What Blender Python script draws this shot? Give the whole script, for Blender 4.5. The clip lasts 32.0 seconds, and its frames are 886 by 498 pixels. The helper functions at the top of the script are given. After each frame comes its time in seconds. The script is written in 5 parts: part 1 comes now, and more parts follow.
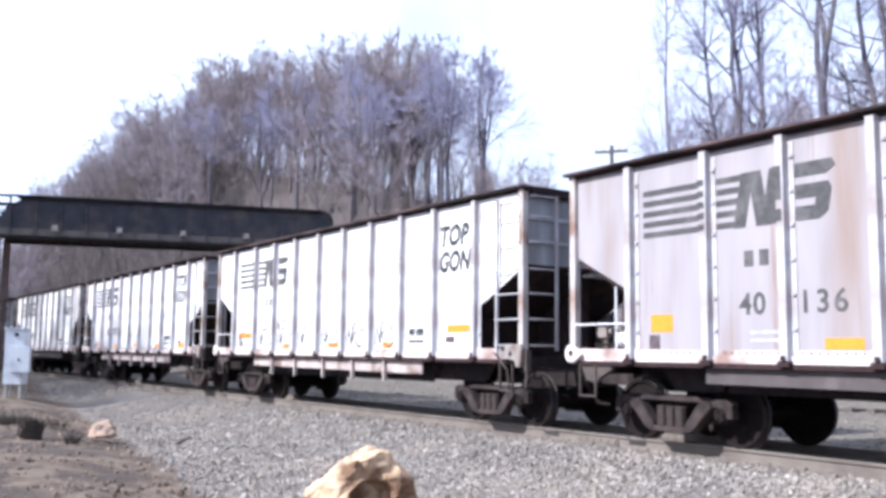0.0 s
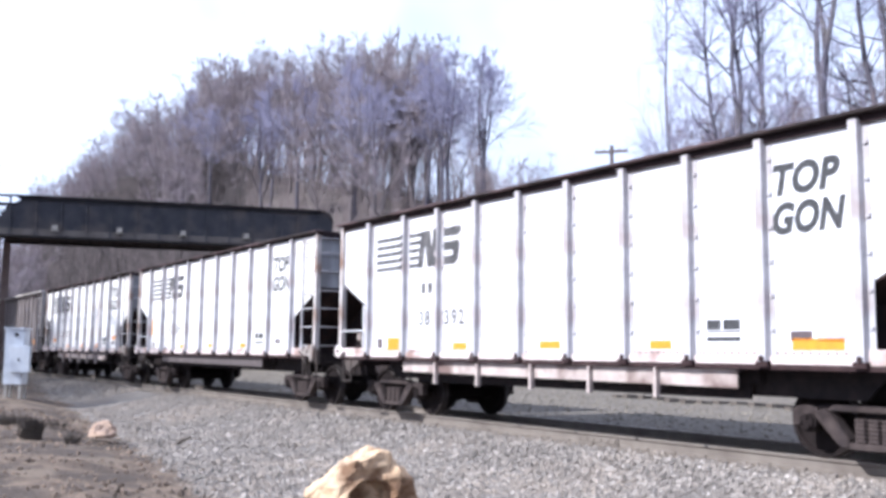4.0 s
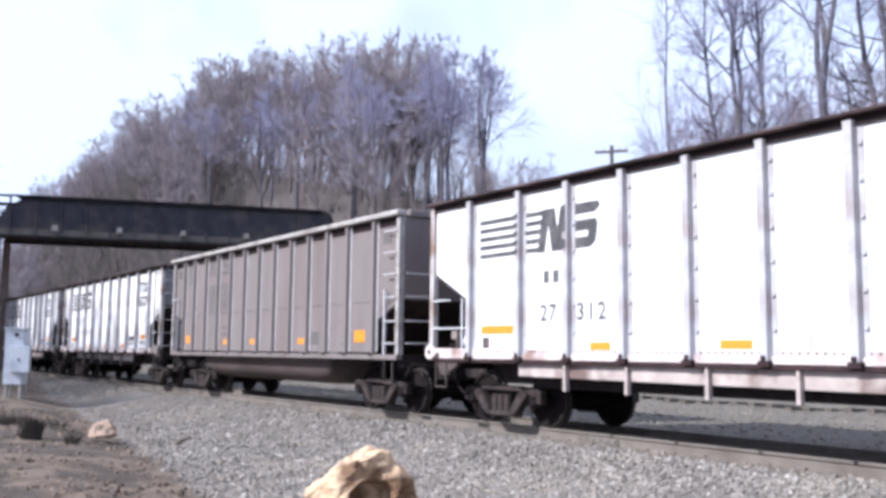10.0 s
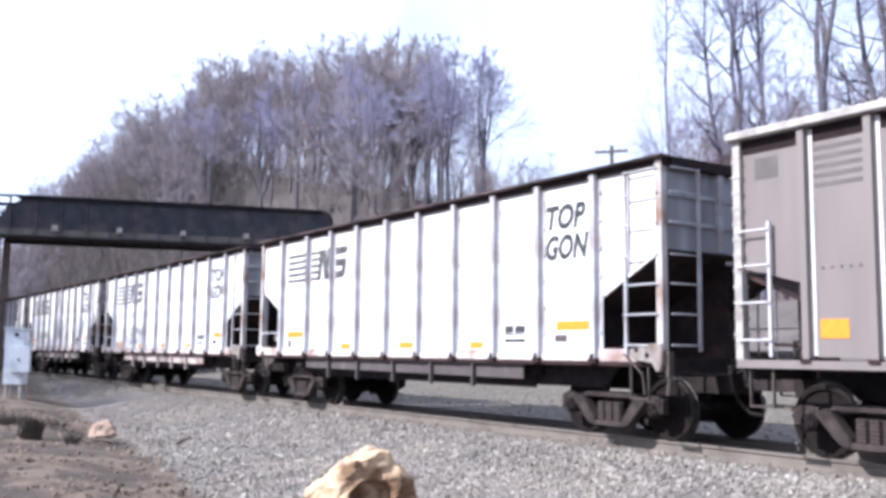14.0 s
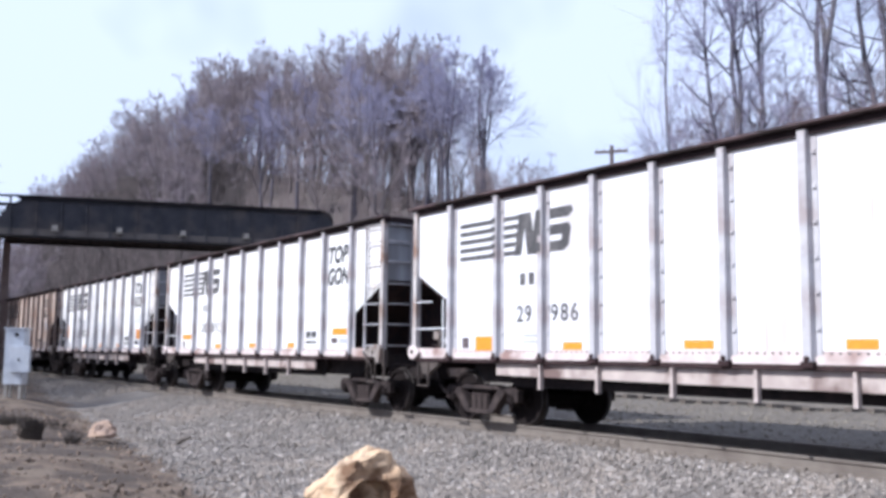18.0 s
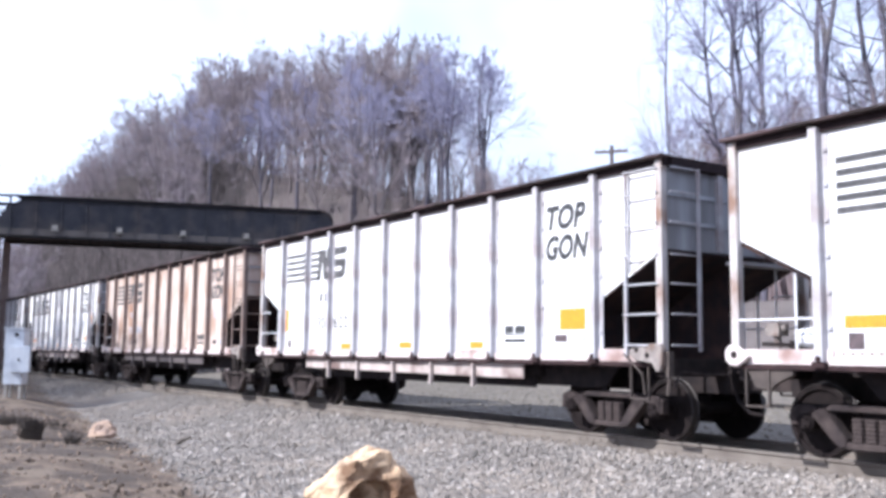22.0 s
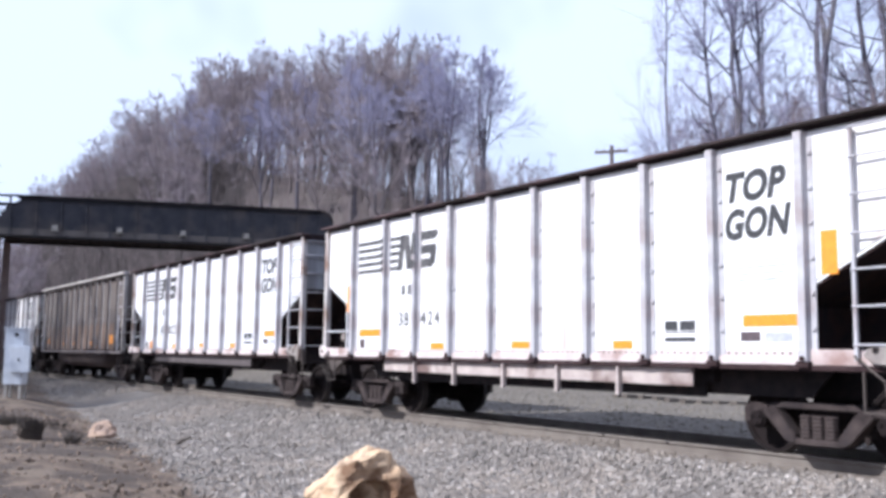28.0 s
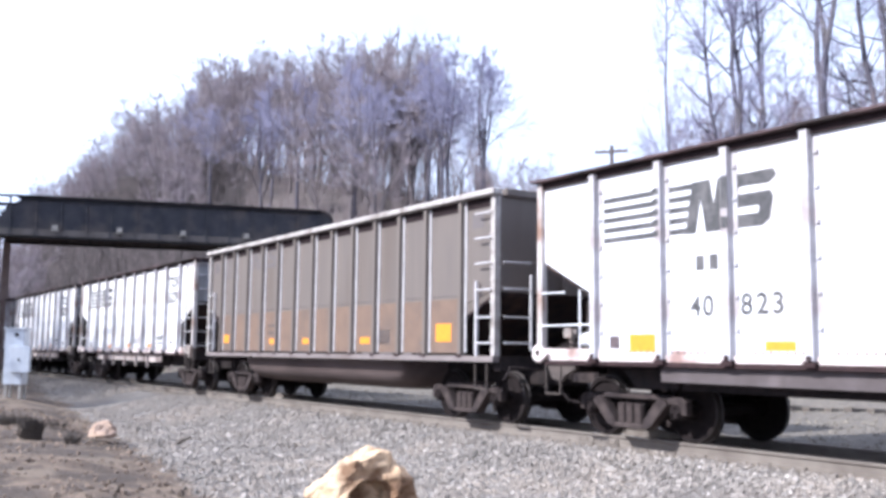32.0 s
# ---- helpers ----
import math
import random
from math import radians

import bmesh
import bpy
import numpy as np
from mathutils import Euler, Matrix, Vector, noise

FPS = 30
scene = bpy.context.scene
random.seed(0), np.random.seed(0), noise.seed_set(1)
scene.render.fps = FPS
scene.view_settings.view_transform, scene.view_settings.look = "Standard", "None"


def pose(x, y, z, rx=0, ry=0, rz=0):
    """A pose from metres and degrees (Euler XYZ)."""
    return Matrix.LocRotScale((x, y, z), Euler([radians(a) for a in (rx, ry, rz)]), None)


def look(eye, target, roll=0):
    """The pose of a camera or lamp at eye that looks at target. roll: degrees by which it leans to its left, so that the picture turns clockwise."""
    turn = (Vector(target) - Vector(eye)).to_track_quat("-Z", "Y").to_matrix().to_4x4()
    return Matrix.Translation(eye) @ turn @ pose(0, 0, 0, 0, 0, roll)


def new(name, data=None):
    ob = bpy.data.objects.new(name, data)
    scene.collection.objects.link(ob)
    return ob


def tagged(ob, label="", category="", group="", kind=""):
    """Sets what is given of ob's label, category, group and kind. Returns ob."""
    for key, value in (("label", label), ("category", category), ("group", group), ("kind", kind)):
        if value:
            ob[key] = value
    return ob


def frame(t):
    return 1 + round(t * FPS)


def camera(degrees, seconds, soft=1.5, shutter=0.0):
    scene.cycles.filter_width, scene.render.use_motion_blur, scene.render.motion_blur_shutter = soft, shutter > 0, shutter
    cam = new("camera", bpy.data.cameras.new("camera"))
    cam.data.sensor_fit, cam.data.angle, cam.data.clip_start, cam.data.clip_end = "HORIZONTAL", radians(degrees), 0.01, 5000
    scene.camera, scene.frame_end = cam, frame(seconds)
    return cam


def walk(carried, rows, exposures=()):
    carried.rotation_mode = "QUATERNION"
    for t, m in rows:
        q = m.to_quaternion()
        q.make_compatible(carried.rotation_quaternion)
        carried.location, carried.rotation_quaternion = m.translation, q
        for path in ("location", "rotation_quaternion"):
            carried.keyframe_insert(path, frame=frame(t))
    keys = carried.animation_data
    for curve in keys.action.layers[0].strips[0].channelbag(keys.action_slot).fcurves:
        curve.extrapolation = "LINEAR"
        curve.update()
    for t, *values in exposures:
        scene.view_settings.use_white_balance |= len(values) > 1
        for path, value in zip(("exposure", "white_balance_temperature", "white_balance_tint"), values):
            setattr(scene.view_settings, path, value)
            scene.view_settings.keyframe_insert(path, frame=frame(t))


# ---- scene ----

# ---- camera and its stand ----
EYE = (0.0, -11.48, 1.24)
AIM = (EYE[0] - math.cos(radians(33.79)) * math.cos(radians(6.19)), EYE[1] + math.sin(radians(33.79)) * math.cos(radians(6.19)), EYE[2] + math.sin(radians(6.19)))
cam = camera(49.53, 32.0, soft=3.6)
walk(cam, [(0.0, look(EYE, AIM, 0.63)), (32.0, look(EYE, AIM, 0.63))], exposures=[(t, 0.9 + e, 5850, 11.5) for t, e in (
    (0, 0.08), (1, -0.1), (2, -0.2), (3, -0.05), (6, 0.08), (7, -0.16), (8, -0.14), (9, -0.1), (10, -0.15), (11, 0.30), (12, 0.57), (13, 0.42), (14, 0.08),
    (17, -0.17), (18, -0.37), (19, -0.14), (20, -0.13), (21, -0.09), (22, 0.03), (23, -0.03), (24, 0.08), (25, 0.28), (28, -0.28), (29, -0.25), (30, 0.03), (31, 0.0), (32, 0.21))])

# ---- sky and sun ----
SUN = Vector((-0.25, -1.155, 1.0)).normalized()
sun = new("sun", bpy.data.lights.new("sun", "SUN"))
sun.data.energy, sun.data.angle, sun.data.color = 4.6, radians(0.6), (1.0, 0.96, 0.90)
sun.matrix_world = look((0, 0, 60), Vector((0, 0, 60)) - SUN)
world = bpy.data.worlds.new("sky")
scene.world = world
world.use_nodes = True
wn, wl = world.node_tree.nodes, world.node_tree.links
sky = wn.new("ShaderNodeTexSky")
sky.sky_type, sky.sun_disc = "NISHITA", False
sky.sun_elevation = math.asin(SUN.z)
sky.sun_rotation = math.atan2(SUN.x, SUN.y)
sky.dust_density, sky.air_density = 2.0, 1.0
coord = wn.new("ShaderNodeTexCoord")
cloud = wn.new("ShaderNodeTexNoise")
cloud.inputs["Scale"].default_value, cloud.inputs["Detail"].default_value = 2.2, 4
wl.new(coord.outputs["Generated"], cloud.inputs["Vector"])
cover = wn.new("ShaderNodeMapRange")
cover.inputs["From Min"].default_value, cover.inputs["From Max"].default_value = 0.24, 0.46
wl.new(cloud.outputs["Fac"], cover.inputs["Value"])
blend = wn.new("ShaderNodeMixRGB")
blend.inputs["Color2"].default_value = (7.4, 8.2, 10.2, 1)
wl.new(cover.outputs["Result"], blend.inputs["Fac"])
wl.new(sky.outputs["Color"], blend.inputs["Color1"])
back = wn["Background"]
back.inputs["Strength"].default_value = 0.082
wl.new(blend.outputs["Color"], back.inputs["Color"])


# ---- materials ----
def material(name, base, other=None, rough=0.8, metal=0.0, scale=6.0, bump=0.0, bump_scale=60.0, third=None, third_scale=1.5, third_at=(0.55, 0.75), stretch=(1, 1, 1), island=0.0, gloss=0.5, drips=None):
    """Principled surface with variation at two scales: base to other by fine noise, third in larger patches."""
    m = bpy.data.materials.new(name)
    m.use_nodes = True
    nodes, links = m.node_tree.nodes, m.node_tree.links
    shader = nodes["Principled BSDF"]
    shader.inputs["Roughness"].default_value = rough
    shader.inputs["Metallic"].default_value = metal
    shader.inputs["Specular IOR Level"].default_value = gloss
    where = nodes.new("ShaderNodeTexCoord")
    place = nodes.new("ShaderNodeMapping")
    place.inputs["Scale"].default_value = stretch
    links.new(where.outputs["Object"], place.inputs["Vector"])

    def patches(size, lo, hi, detail=5):
        n = nodes.new("ShaderNodeTexNoise")
        n.inputs["Scale"].default_value, n.inputs["Detail"].default_value = size, detail
        links.new(place.outputs["Vector"], n.inputs["Vector"])
        r = nodes.new("ShaderNodeMapRange")
        r.inputs["From Min"].default_value, r.inputs["From Max"].default_value = lo, hi
        links.new(n.outputs["Fac"], r.inputs["Value"])
        return r.outputs["Result"]

    def mixed(fac, a, b, kind="MIX"):
        x = nodes.new("ShaderNodeMixRGB")
        x.blend_type = kind
        if isinstance(fac, float):
            x.inputs["Fac"].default_value = fac
        else:
            links.new(fac, x.inputs["Fac"])
        for slot, v in (("Color1", a), ("Color2", b)):
            if isinstance(v, tuple):
                x.inputs[slot].default_value = (*v, 1)
            else:
                links.new(v, x.inputs[slot])
        return x.outputs["Color"]

    colour = mixed(patches(scale, 0.35, 0.68), base, other or tuple(c * 0.75 for c in base))
    if third:
        colour = mixed(patches(third_scale, *third_at), colour, third)
    if drips:
        # narrow rust runs down the sheet, thinned out by a broad patch noise
        run = nodes.new("ShaderNodeMapping")
        run.inputs["Scale"].default_value = (7.0, 7.0, 0.32)
        links.new(where.outputs["Object"], run.inputs["Vector"])
        n = nodes.new("ShaderNodeTexNoise")
        n.inputs["Scale"].default_value, n.inputs["Detail"].default_value = 1.0, 4
        links.new(run.outputs["Vector"], n.inputs["Vector"])
        r = nodes.new("ShaderNodeMapRange")
        r.inputs["From Min"].default_value, r.inputs["From Max"].default_value = 0.60, 0.72
        links.new(n.outputs["Fac"], r.inputs["Value"])
        both = nodes.new("ShaderNodeMath")
        both.operation = "MULTIPLY"
        links.new(r.outputs["Result"], both.inputs[0])
        links.new(patches(0.9, 0.42, 0.62), both.inputs[1])
        colour = mixed(both.outputs["Value"], colour, drips)
    if island:
        geo = nodes.new("ShaderNodeNewGeometry")
        shift = nodes.new("ShaderNodeMapRange")
        shift.inputs["To Min"].default_value, shift.inputs["To Max"].default_value = 1 - island, 1 + island
        links.new(geo.outputs["Random Per Island"], shift.inputs["Value"])
        bright = nodes.new("ShaderNodeVectorMath")
        bright.operation = "SCALE"
        links.new(colour, bright.inputs[0])
        links.new(shift.outputs["Result"], bright.inputs["Scale"])
        colour = bright.outputs["Vector"]
    links.new(colour, shader.inputs["Base Color"])
    if bump:
        b = nodes.new("ShaderNodeBump")
        b.inputs["Strength"].default_value, b.inputs["Distance"].default_value = bump, 0.02
        n = nodes.new("ShaderNodeTexNoise")
        n.inputs["Scale"].default_value, n.inputs["Detail"].default_value = bump_scale, 3
        links.new(place.outputs["Vector"], n.inputs["Vector"])
        links.new(n.outputs["Fac"], b.inputs["Height"])
        links.new(b.outputs["Normal"], shader.inputs["Normal"])
    return m


UP = (1, 1, 0.16)
M = {}
M["white"] = material("white_car_paint", (0.78, 0.77, 0.76), (0.70, 0.69, 0.69), 0.55, 0, 3.0, 0.12, 1.6, (0.50, 0.43, 0.39), 1.3, (0.53, 0.78), UP, drips=(0.36, 0.25, 0.20))
M["white_b"] = material("chalky_white_car_paint", (0.72, 0.72, 0.74), (0.64, 0.64, 0.67), 0.6, 0, 3.5, 0.12, 1.4, (0.47, 0.43, 0.43), 1.1, (0.50, 0.78), UP, drips=(0.34, 0.24, 0.19))
M["grey"] = material("grimy_grey_car_paint", (0.33, 0.30, 0.315), (0.27, 0.245, 0.26), 0.7, 0, 3.0, 0.12, 1.5, (0.23, 0.17, 0.15), 1.2, (0.52, 0.72), UP, drips=(0.20, 0.12, 0.085))
M["rusty"] = material("rust_stained_car_paint", (0.58, 0.49, 0.44), (0.43, 0.33, 0.275), 0.75, 0, 2.2, 0.15, 1.5, (0.27, 0.145, 0.09), 1.5, (0.47, 0.68), (1, 1, 0.4), drips=(0.20, 0.10, 0.06))
M["tub_grey"] = material("dusty_bare_metal", (0.20, 0.168, 0.162), (0.168, 0.14, 0.134), 0.65, 0.1, 2.5, 0.12, 1.5, (0.155, 0.122, 0.112), 1.0, (0.5, 0.75), UP)
M["tub_brown"] = material("brown_dusted_bare_metal", (0.145, 0.12, 0.106), (0.12, 0.10, 0.092), 0.65, 0.15, 2.5, 0.12, 1.5, (0.11, 0.085, 0.072), 1.0, (0.5, 0.75), UP)
M["tub_orange"] = material("orange_brown_dusty_metal", (0.165, 0.108, 0.078), (0.135, 0.09, 0.068), 0.7, 0.1, 3.0, 0.12, 2.0, (0.11, 0.08, 0.066), 1.0, (0.5, 0.75))
M["post"] = material("weathered_post_paint", (0.45, 0.44, 0.46), (0.36, 0.345, 0.365), 0.7, 0, 5.0, 0.1, 30, (0.22, 0.155, 0.14), 1.2, (0.50, 0.70))
M["post_rusty"] = material("rusty_post_paint", (0.20, 0.15, 0.135), (0.15, 0.105, 0.09), 0.8, 0, 5.0, 0.1, 30, (0.2, 0.12, 0.09), 1.2, (0.5, 0.72))
# dark rim steel, blackened to stand for the shadow the lip throws
M["rim"] = material("shade_black_rim_steel", (0.018, 0.012, 0.013), (0.028, 0.019, 0.02), 0.85, 0.0, 9, 0.2, 40, (0.035, 0.025, 0.023), 1.6, (0.6, 0.75), gloss=0.1)
M["lip"] = material("worn_brown_lip_steel", (0.065, 0.04, 0.042), (0.11, 0.074, 0.074), 0.8, 0.0, 2, 0.2, 40, (0.03, 0.022, 0.021), 0.9, (0.45, 0.6), gloss=0.2)
M["rim_pale"] = material("pale_worn_rim_metal", (0.55, 0.53, 0.54), (0.45, 0.43, 0.44), 0.55, 0.2, 6, 0.1, 30)
M["sill"] = material("dark_red_brown_sill_steel", (0.026, 0.015, 0.016), (0.045, 0.026, 0.026), 0.85, 0.0, 8, 0.15, 40, gloss=0.2)
M["skirt"] = material("dusty_pinkish_white_paint", (0.47, 0.40, 0.37), (0.35, 0.29, 0.27), 0.8, 0, 3, 0.1, 20, (0.15, 0.10, 0.09), 0.9, (0.50, 0.60))
M["strip"] = material("pinkish_white_strip_paint", (0.60, 0.52, 0.50), (0.46, 0.38, 0.36), 0.75, 0, 4, 0.1, 20, (0.26, 0.17, 0.15), 1.4, (0.54, 0.70))
M["skirt_dark"] = material("dusty_brown_paint", (0.088, 0.072, 0.073), (0.066, 0.052, 0.052), 0.85, 0, 3, 0.1, 20, (0.17, 0.14, 0.14), 1.1, (0.56, 0.75))
# near black: shade below the cars and in truck recesses is put into it
M["under"] = material("near_black_steel", (0.019, 0.016, 0.017), (0.032, 0.025, 0.024), 0.9, 0, 7, 0.2, 30, gloss=0.1)
# red-brown sheet taken near black: shade under the sloped ends is in the colour
M["slope"] = material("shade_black_slope_sheet", (0.022, 0.018, 0.021), (0.042, 0.026, 0.024), 0.9, 0, 4, 0.15, 20, (0.075, 0.045, 0.04), 1.0, (0.55, 0.72), gloss=0.1)
M["truck"] = material("dusty_cast_truck_steel", (0.066, 0.051, 0.048), (0.026, 0.020, 0.020), 0.9, 0, 6, 0.3, 50, (0.03, 0.024, 0.025), 2.2, (0.5, 0.66), gloss=0.15)
# brown steel darkened so the shadow over the wheels sits in the base colour
M["wheel"] = material("shade_brown_wheel_steel", (0.010, 0.0075, 0.0075), (0.017, 0.012, 0.012), 0.85, 0.0, 9, 0.2, 40, gloss=0.15)
M["tread"] = material("bright_worn_tread_steel", (0.05, 0.042, 0.04), (0.034, 0.028, 0.027), 0.5, 0.5, 10, 0.1, 80)
# greyer than the sides: the end walls' shade is put into this paint
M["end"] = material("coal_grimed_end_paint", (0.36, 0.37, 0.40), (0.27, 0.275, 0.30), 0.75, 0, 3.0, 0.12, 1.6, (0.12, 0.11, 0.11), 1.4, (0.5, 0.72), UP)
M["black"] = material("faded_black_lettering", (0.045, 0.043, 0.046), (0.075, 0.072, 0.075), 0.8, 0, 12, 0, 1, (0.12, 0.112, 0.114), 3, (0.5, 0.75))
M["ink"] = material("black_lettering_paint", (0.028, 0.028, 0.031), (0.05, 0.05, 0.054), 0.8, 0, 12)
M["faint"] = material("pale_worn_lettering", (0.31, 0.32, 0.37), (0.46, 0.46, 0.50), 0.8, 0, 14)
M["ghost"] = material("dark_grey_painted_patch", (0.10, 0.085, 0.086), (0.13, 0.112, 0.112), 0.8, 0, 3)
M["yellow"] = material("yellow_reflective_sheet", (0.72, 0.27, 0.02), (0.64, 0.22, 0.02), 0.45, 0, 12)
M["maroon"] = material("dark_plate_paint", (0.10, 0.07, 0.075), (0.06, 0.045, 0.05), 0.7, 0, 10)
M["rail_side"] = material("rusty_tan_rail_steel", (0.175, 0.15, 0.13), (0.14, 0.118, 0.102), 0.9, 0.0, 6, 0.15, 40, (0.11, 0.09, 0.078), 1.2, (0.5, 0.7))
M["rail_top"] = material("polished_rail_head", (0.55, 0.53, 0.52), (0.42, 0.40, 0.39), 0.3, 0.9, 4)
M["tie"] = material("creosoted_tie_wood", (0.07, 0.055, 0.045), (0.12, 0.10, 0.085), 0.9, 0, 8, 0.4, 30, None, 1, (0, 1), (1, 8, 8))
M["stone"] = material("grey_ballast_stone", (0.216, 0.19, 0.17), (0.165, 0.145, 0.131), 0.9, 0, 2.5, 0.2, 90, (0.25, 0.21, 0.178), 0.35, (0.46, 0.66), (1, 1, 1), 0.34)
# slight blue in this bark imitates bright sky glowing round the limbs
M["bark"] = material("grey_brown_bark", (0.105, 0.095, 0.12), (0.075, 0.067, 0.085), 0.95, 0, 6, 0.3, 20, (0.14, 0.125, 0.13), 1.4, (0.5, 0.7), (1, 1, 0.3))
M["bark_pale"] = material("pale_grey_brown_bark", (0.145, 0.122, 0.126), (0.10, 0.084, 0.088), 0.95, 0, 6, 0.3, 20, (0.19, 0.17, 0.17), 1.4, (0.5, 0.7), (1, 1, 0.3))
M["twig"] = material("mauve_brown_twigs", (0.265, 0.23, 0.265), (0.305, 0.25, 0.25), 0.95, 0, 0.5)
# mauve twigs tinted blue: the sky's glow around them is put into the colour
M["twig_bluish"] = material("bluish_glow_twigs", (0.29, 0.285, 0.41), (0.33, 0.31, 0.40), 0.95, 0, 0.5)
M["sapling"] = material("brown_sapling_bark", (0.165, 0.135, 0.134), (0.125, 0.10, 0.102), 0.95, 0, 0.3)
M["girder"] = material("black_bridge_paint", (0.036, 0.037, 0.045), (0.055, 0.053, 0.06), 0.75, 0.0, 1.4, 0.1, 12, (0.08, 0.068, 0.066), 0.7, (0.5, 0.7), gloss=0.2)
M["flange"] = material("dusty_bridge_flange", (0.10, 0.088, 0.084), (0.07, 0.06, 0.056), 0.85, 0, 2, 0.1, 12)
M["concrete"] = material("pale_stained_concrete", (0.34, 0.32, 0.29), (0.26, 0.24, 0.22), 0.9, 0, 1.5, 0.3, 20)
M["cabinet"] = material("pale_cabinet_paint", (0.50, 0.53, 0.58), (0.43, 0.455, 0.50), 0.5, 0, 4, 0.05, 20)
M["sandstone"] = material("tan_sandstone", (0.46, 0.31, 0.19), (0.56, 0.43, 0.30), 0.9, 0, 5, 0.8, 24, (0.16, 0.09, 0.05), 2.6, (0.46, 0.62))
M["pale_rock"] = material("pale_pinkish_rock", (0.36, 0.255, 0.19), (0.27, 0.19, 0.145), 0.9, 0, 6, 0.8, 24, (0.18, 0.13, 0.11), 4.0, (0.5, 0.66))
M["belly"] = material("rust_brown_tub_steel", (0.078, 0.056, 0.052), (0.055, 0.04, 0.038), 0.8, 0, 2, 0.1, 20, (0.10, 0.075, 0.07), 0.8, (0.5, 0.7), (0.4, 1, 1), gloss=0.25)
M["tan_stone"] = material("tan_dusty_stone", (0.165, 0.142, 0.113), (0.10, 0.087, 0.074), 0.9, 0, 2.5, 0.2, 60, (0.21, 0.185, 0.15), 0.5, (0.46, 0.66), (1, 1, 1), 0.34)
M["clod"] = material("dry_brown_clod", (0.20, 0.15, 0.115), (0.12, 0.087, 0.066), 0.95, 0, 2.0, 0.3, 40, (0.08, 0.06, 0.048), 0.6, (0.55, 0.7), (1, 1, 1), 0.5)
M["coarse"] = material("coarse_ballast_stone", (0.27, 0.242, 0.22), (0.14, 0.125, 0.115), 0.9, 0, 2.5, 0.2, 60, None, 1, (0, 1), (1, 1, 1), 0.55)
M["chip"] = material("pale_stone_chip", (0.42, 0.39, 0.37), (0.30, 0.27, 0.25), 0.85, 0, 3, 0.2, 60, None, 1, (0, 1), (1, 1, 1), 0.4)
M["patch"] = material("faded_painted_patch", (0.115, 0.096, 0.096), (0.14, 0.118, 0.117), 0.8, 0, 2)
M["weed"] = material("dead_brown_weed", (0.045, 0.036, 0.032), (0.07, 0.056, 0.045), 0.95, 0, 5)
M["pole"] = material("weathered_pole_wood", (0.13, 0.10, 0.09), (0.09, 0.07, 0.065), 0.95, 0, 4, 0.3, 20)
M["casting"] = material("dusty_pale_casting", (0.27, 0.235, 0.215), (0.16, 0.135, 0.125), 0.8, 0, 7, 0.2, 30, (0.15, 0.10, 0.08), 4.0, (0.52, 0.66))
M["rim_dull"] = material("dull_worn_rim_metal", (0.43, 0.395, 0.375), (0.30, 0.27, 0.255), 0.7, 0.1, 6, 0.1, 30, (0.17, 0.135, 0.12), 2.0, (0.52, 0.68))
M["strap"] = material("dusty_tan_strap_steel", (0.075, 0.058, 0.050), (0.042, 0.032, 0.029), 0.85, 0, 9, 0.2, 40)
M["corner"] = material("rust_streaked_corner_paint", (0.50, 0.47, 0.46), (0.40, 0.36, 0.345), 0.75, 0, 5.0, 0.1, 30, (0.20, 0.115, 0.08), 2.2, (0.49, 0.62), (1, 1, 0.5))
M["black_line"] = material("black_flange_paint", (0.012, 0.011, 0.013), (0.02, 0.018, 0.02), 0.85, 0, 3, 0.1, 12, gloss=0.2)
M["thicket"] = material("darkened_brown_thicket", (0.068, 0.056, 0.057), (0.048, 0.04, 0.041), 0.95, 0, 0.3)
M["brush"] = material("reddish_brush_twigs", (0.24, 0.185, 0.19), (0.19, 0.145, 0.15), 0.95, 0, 0.8)


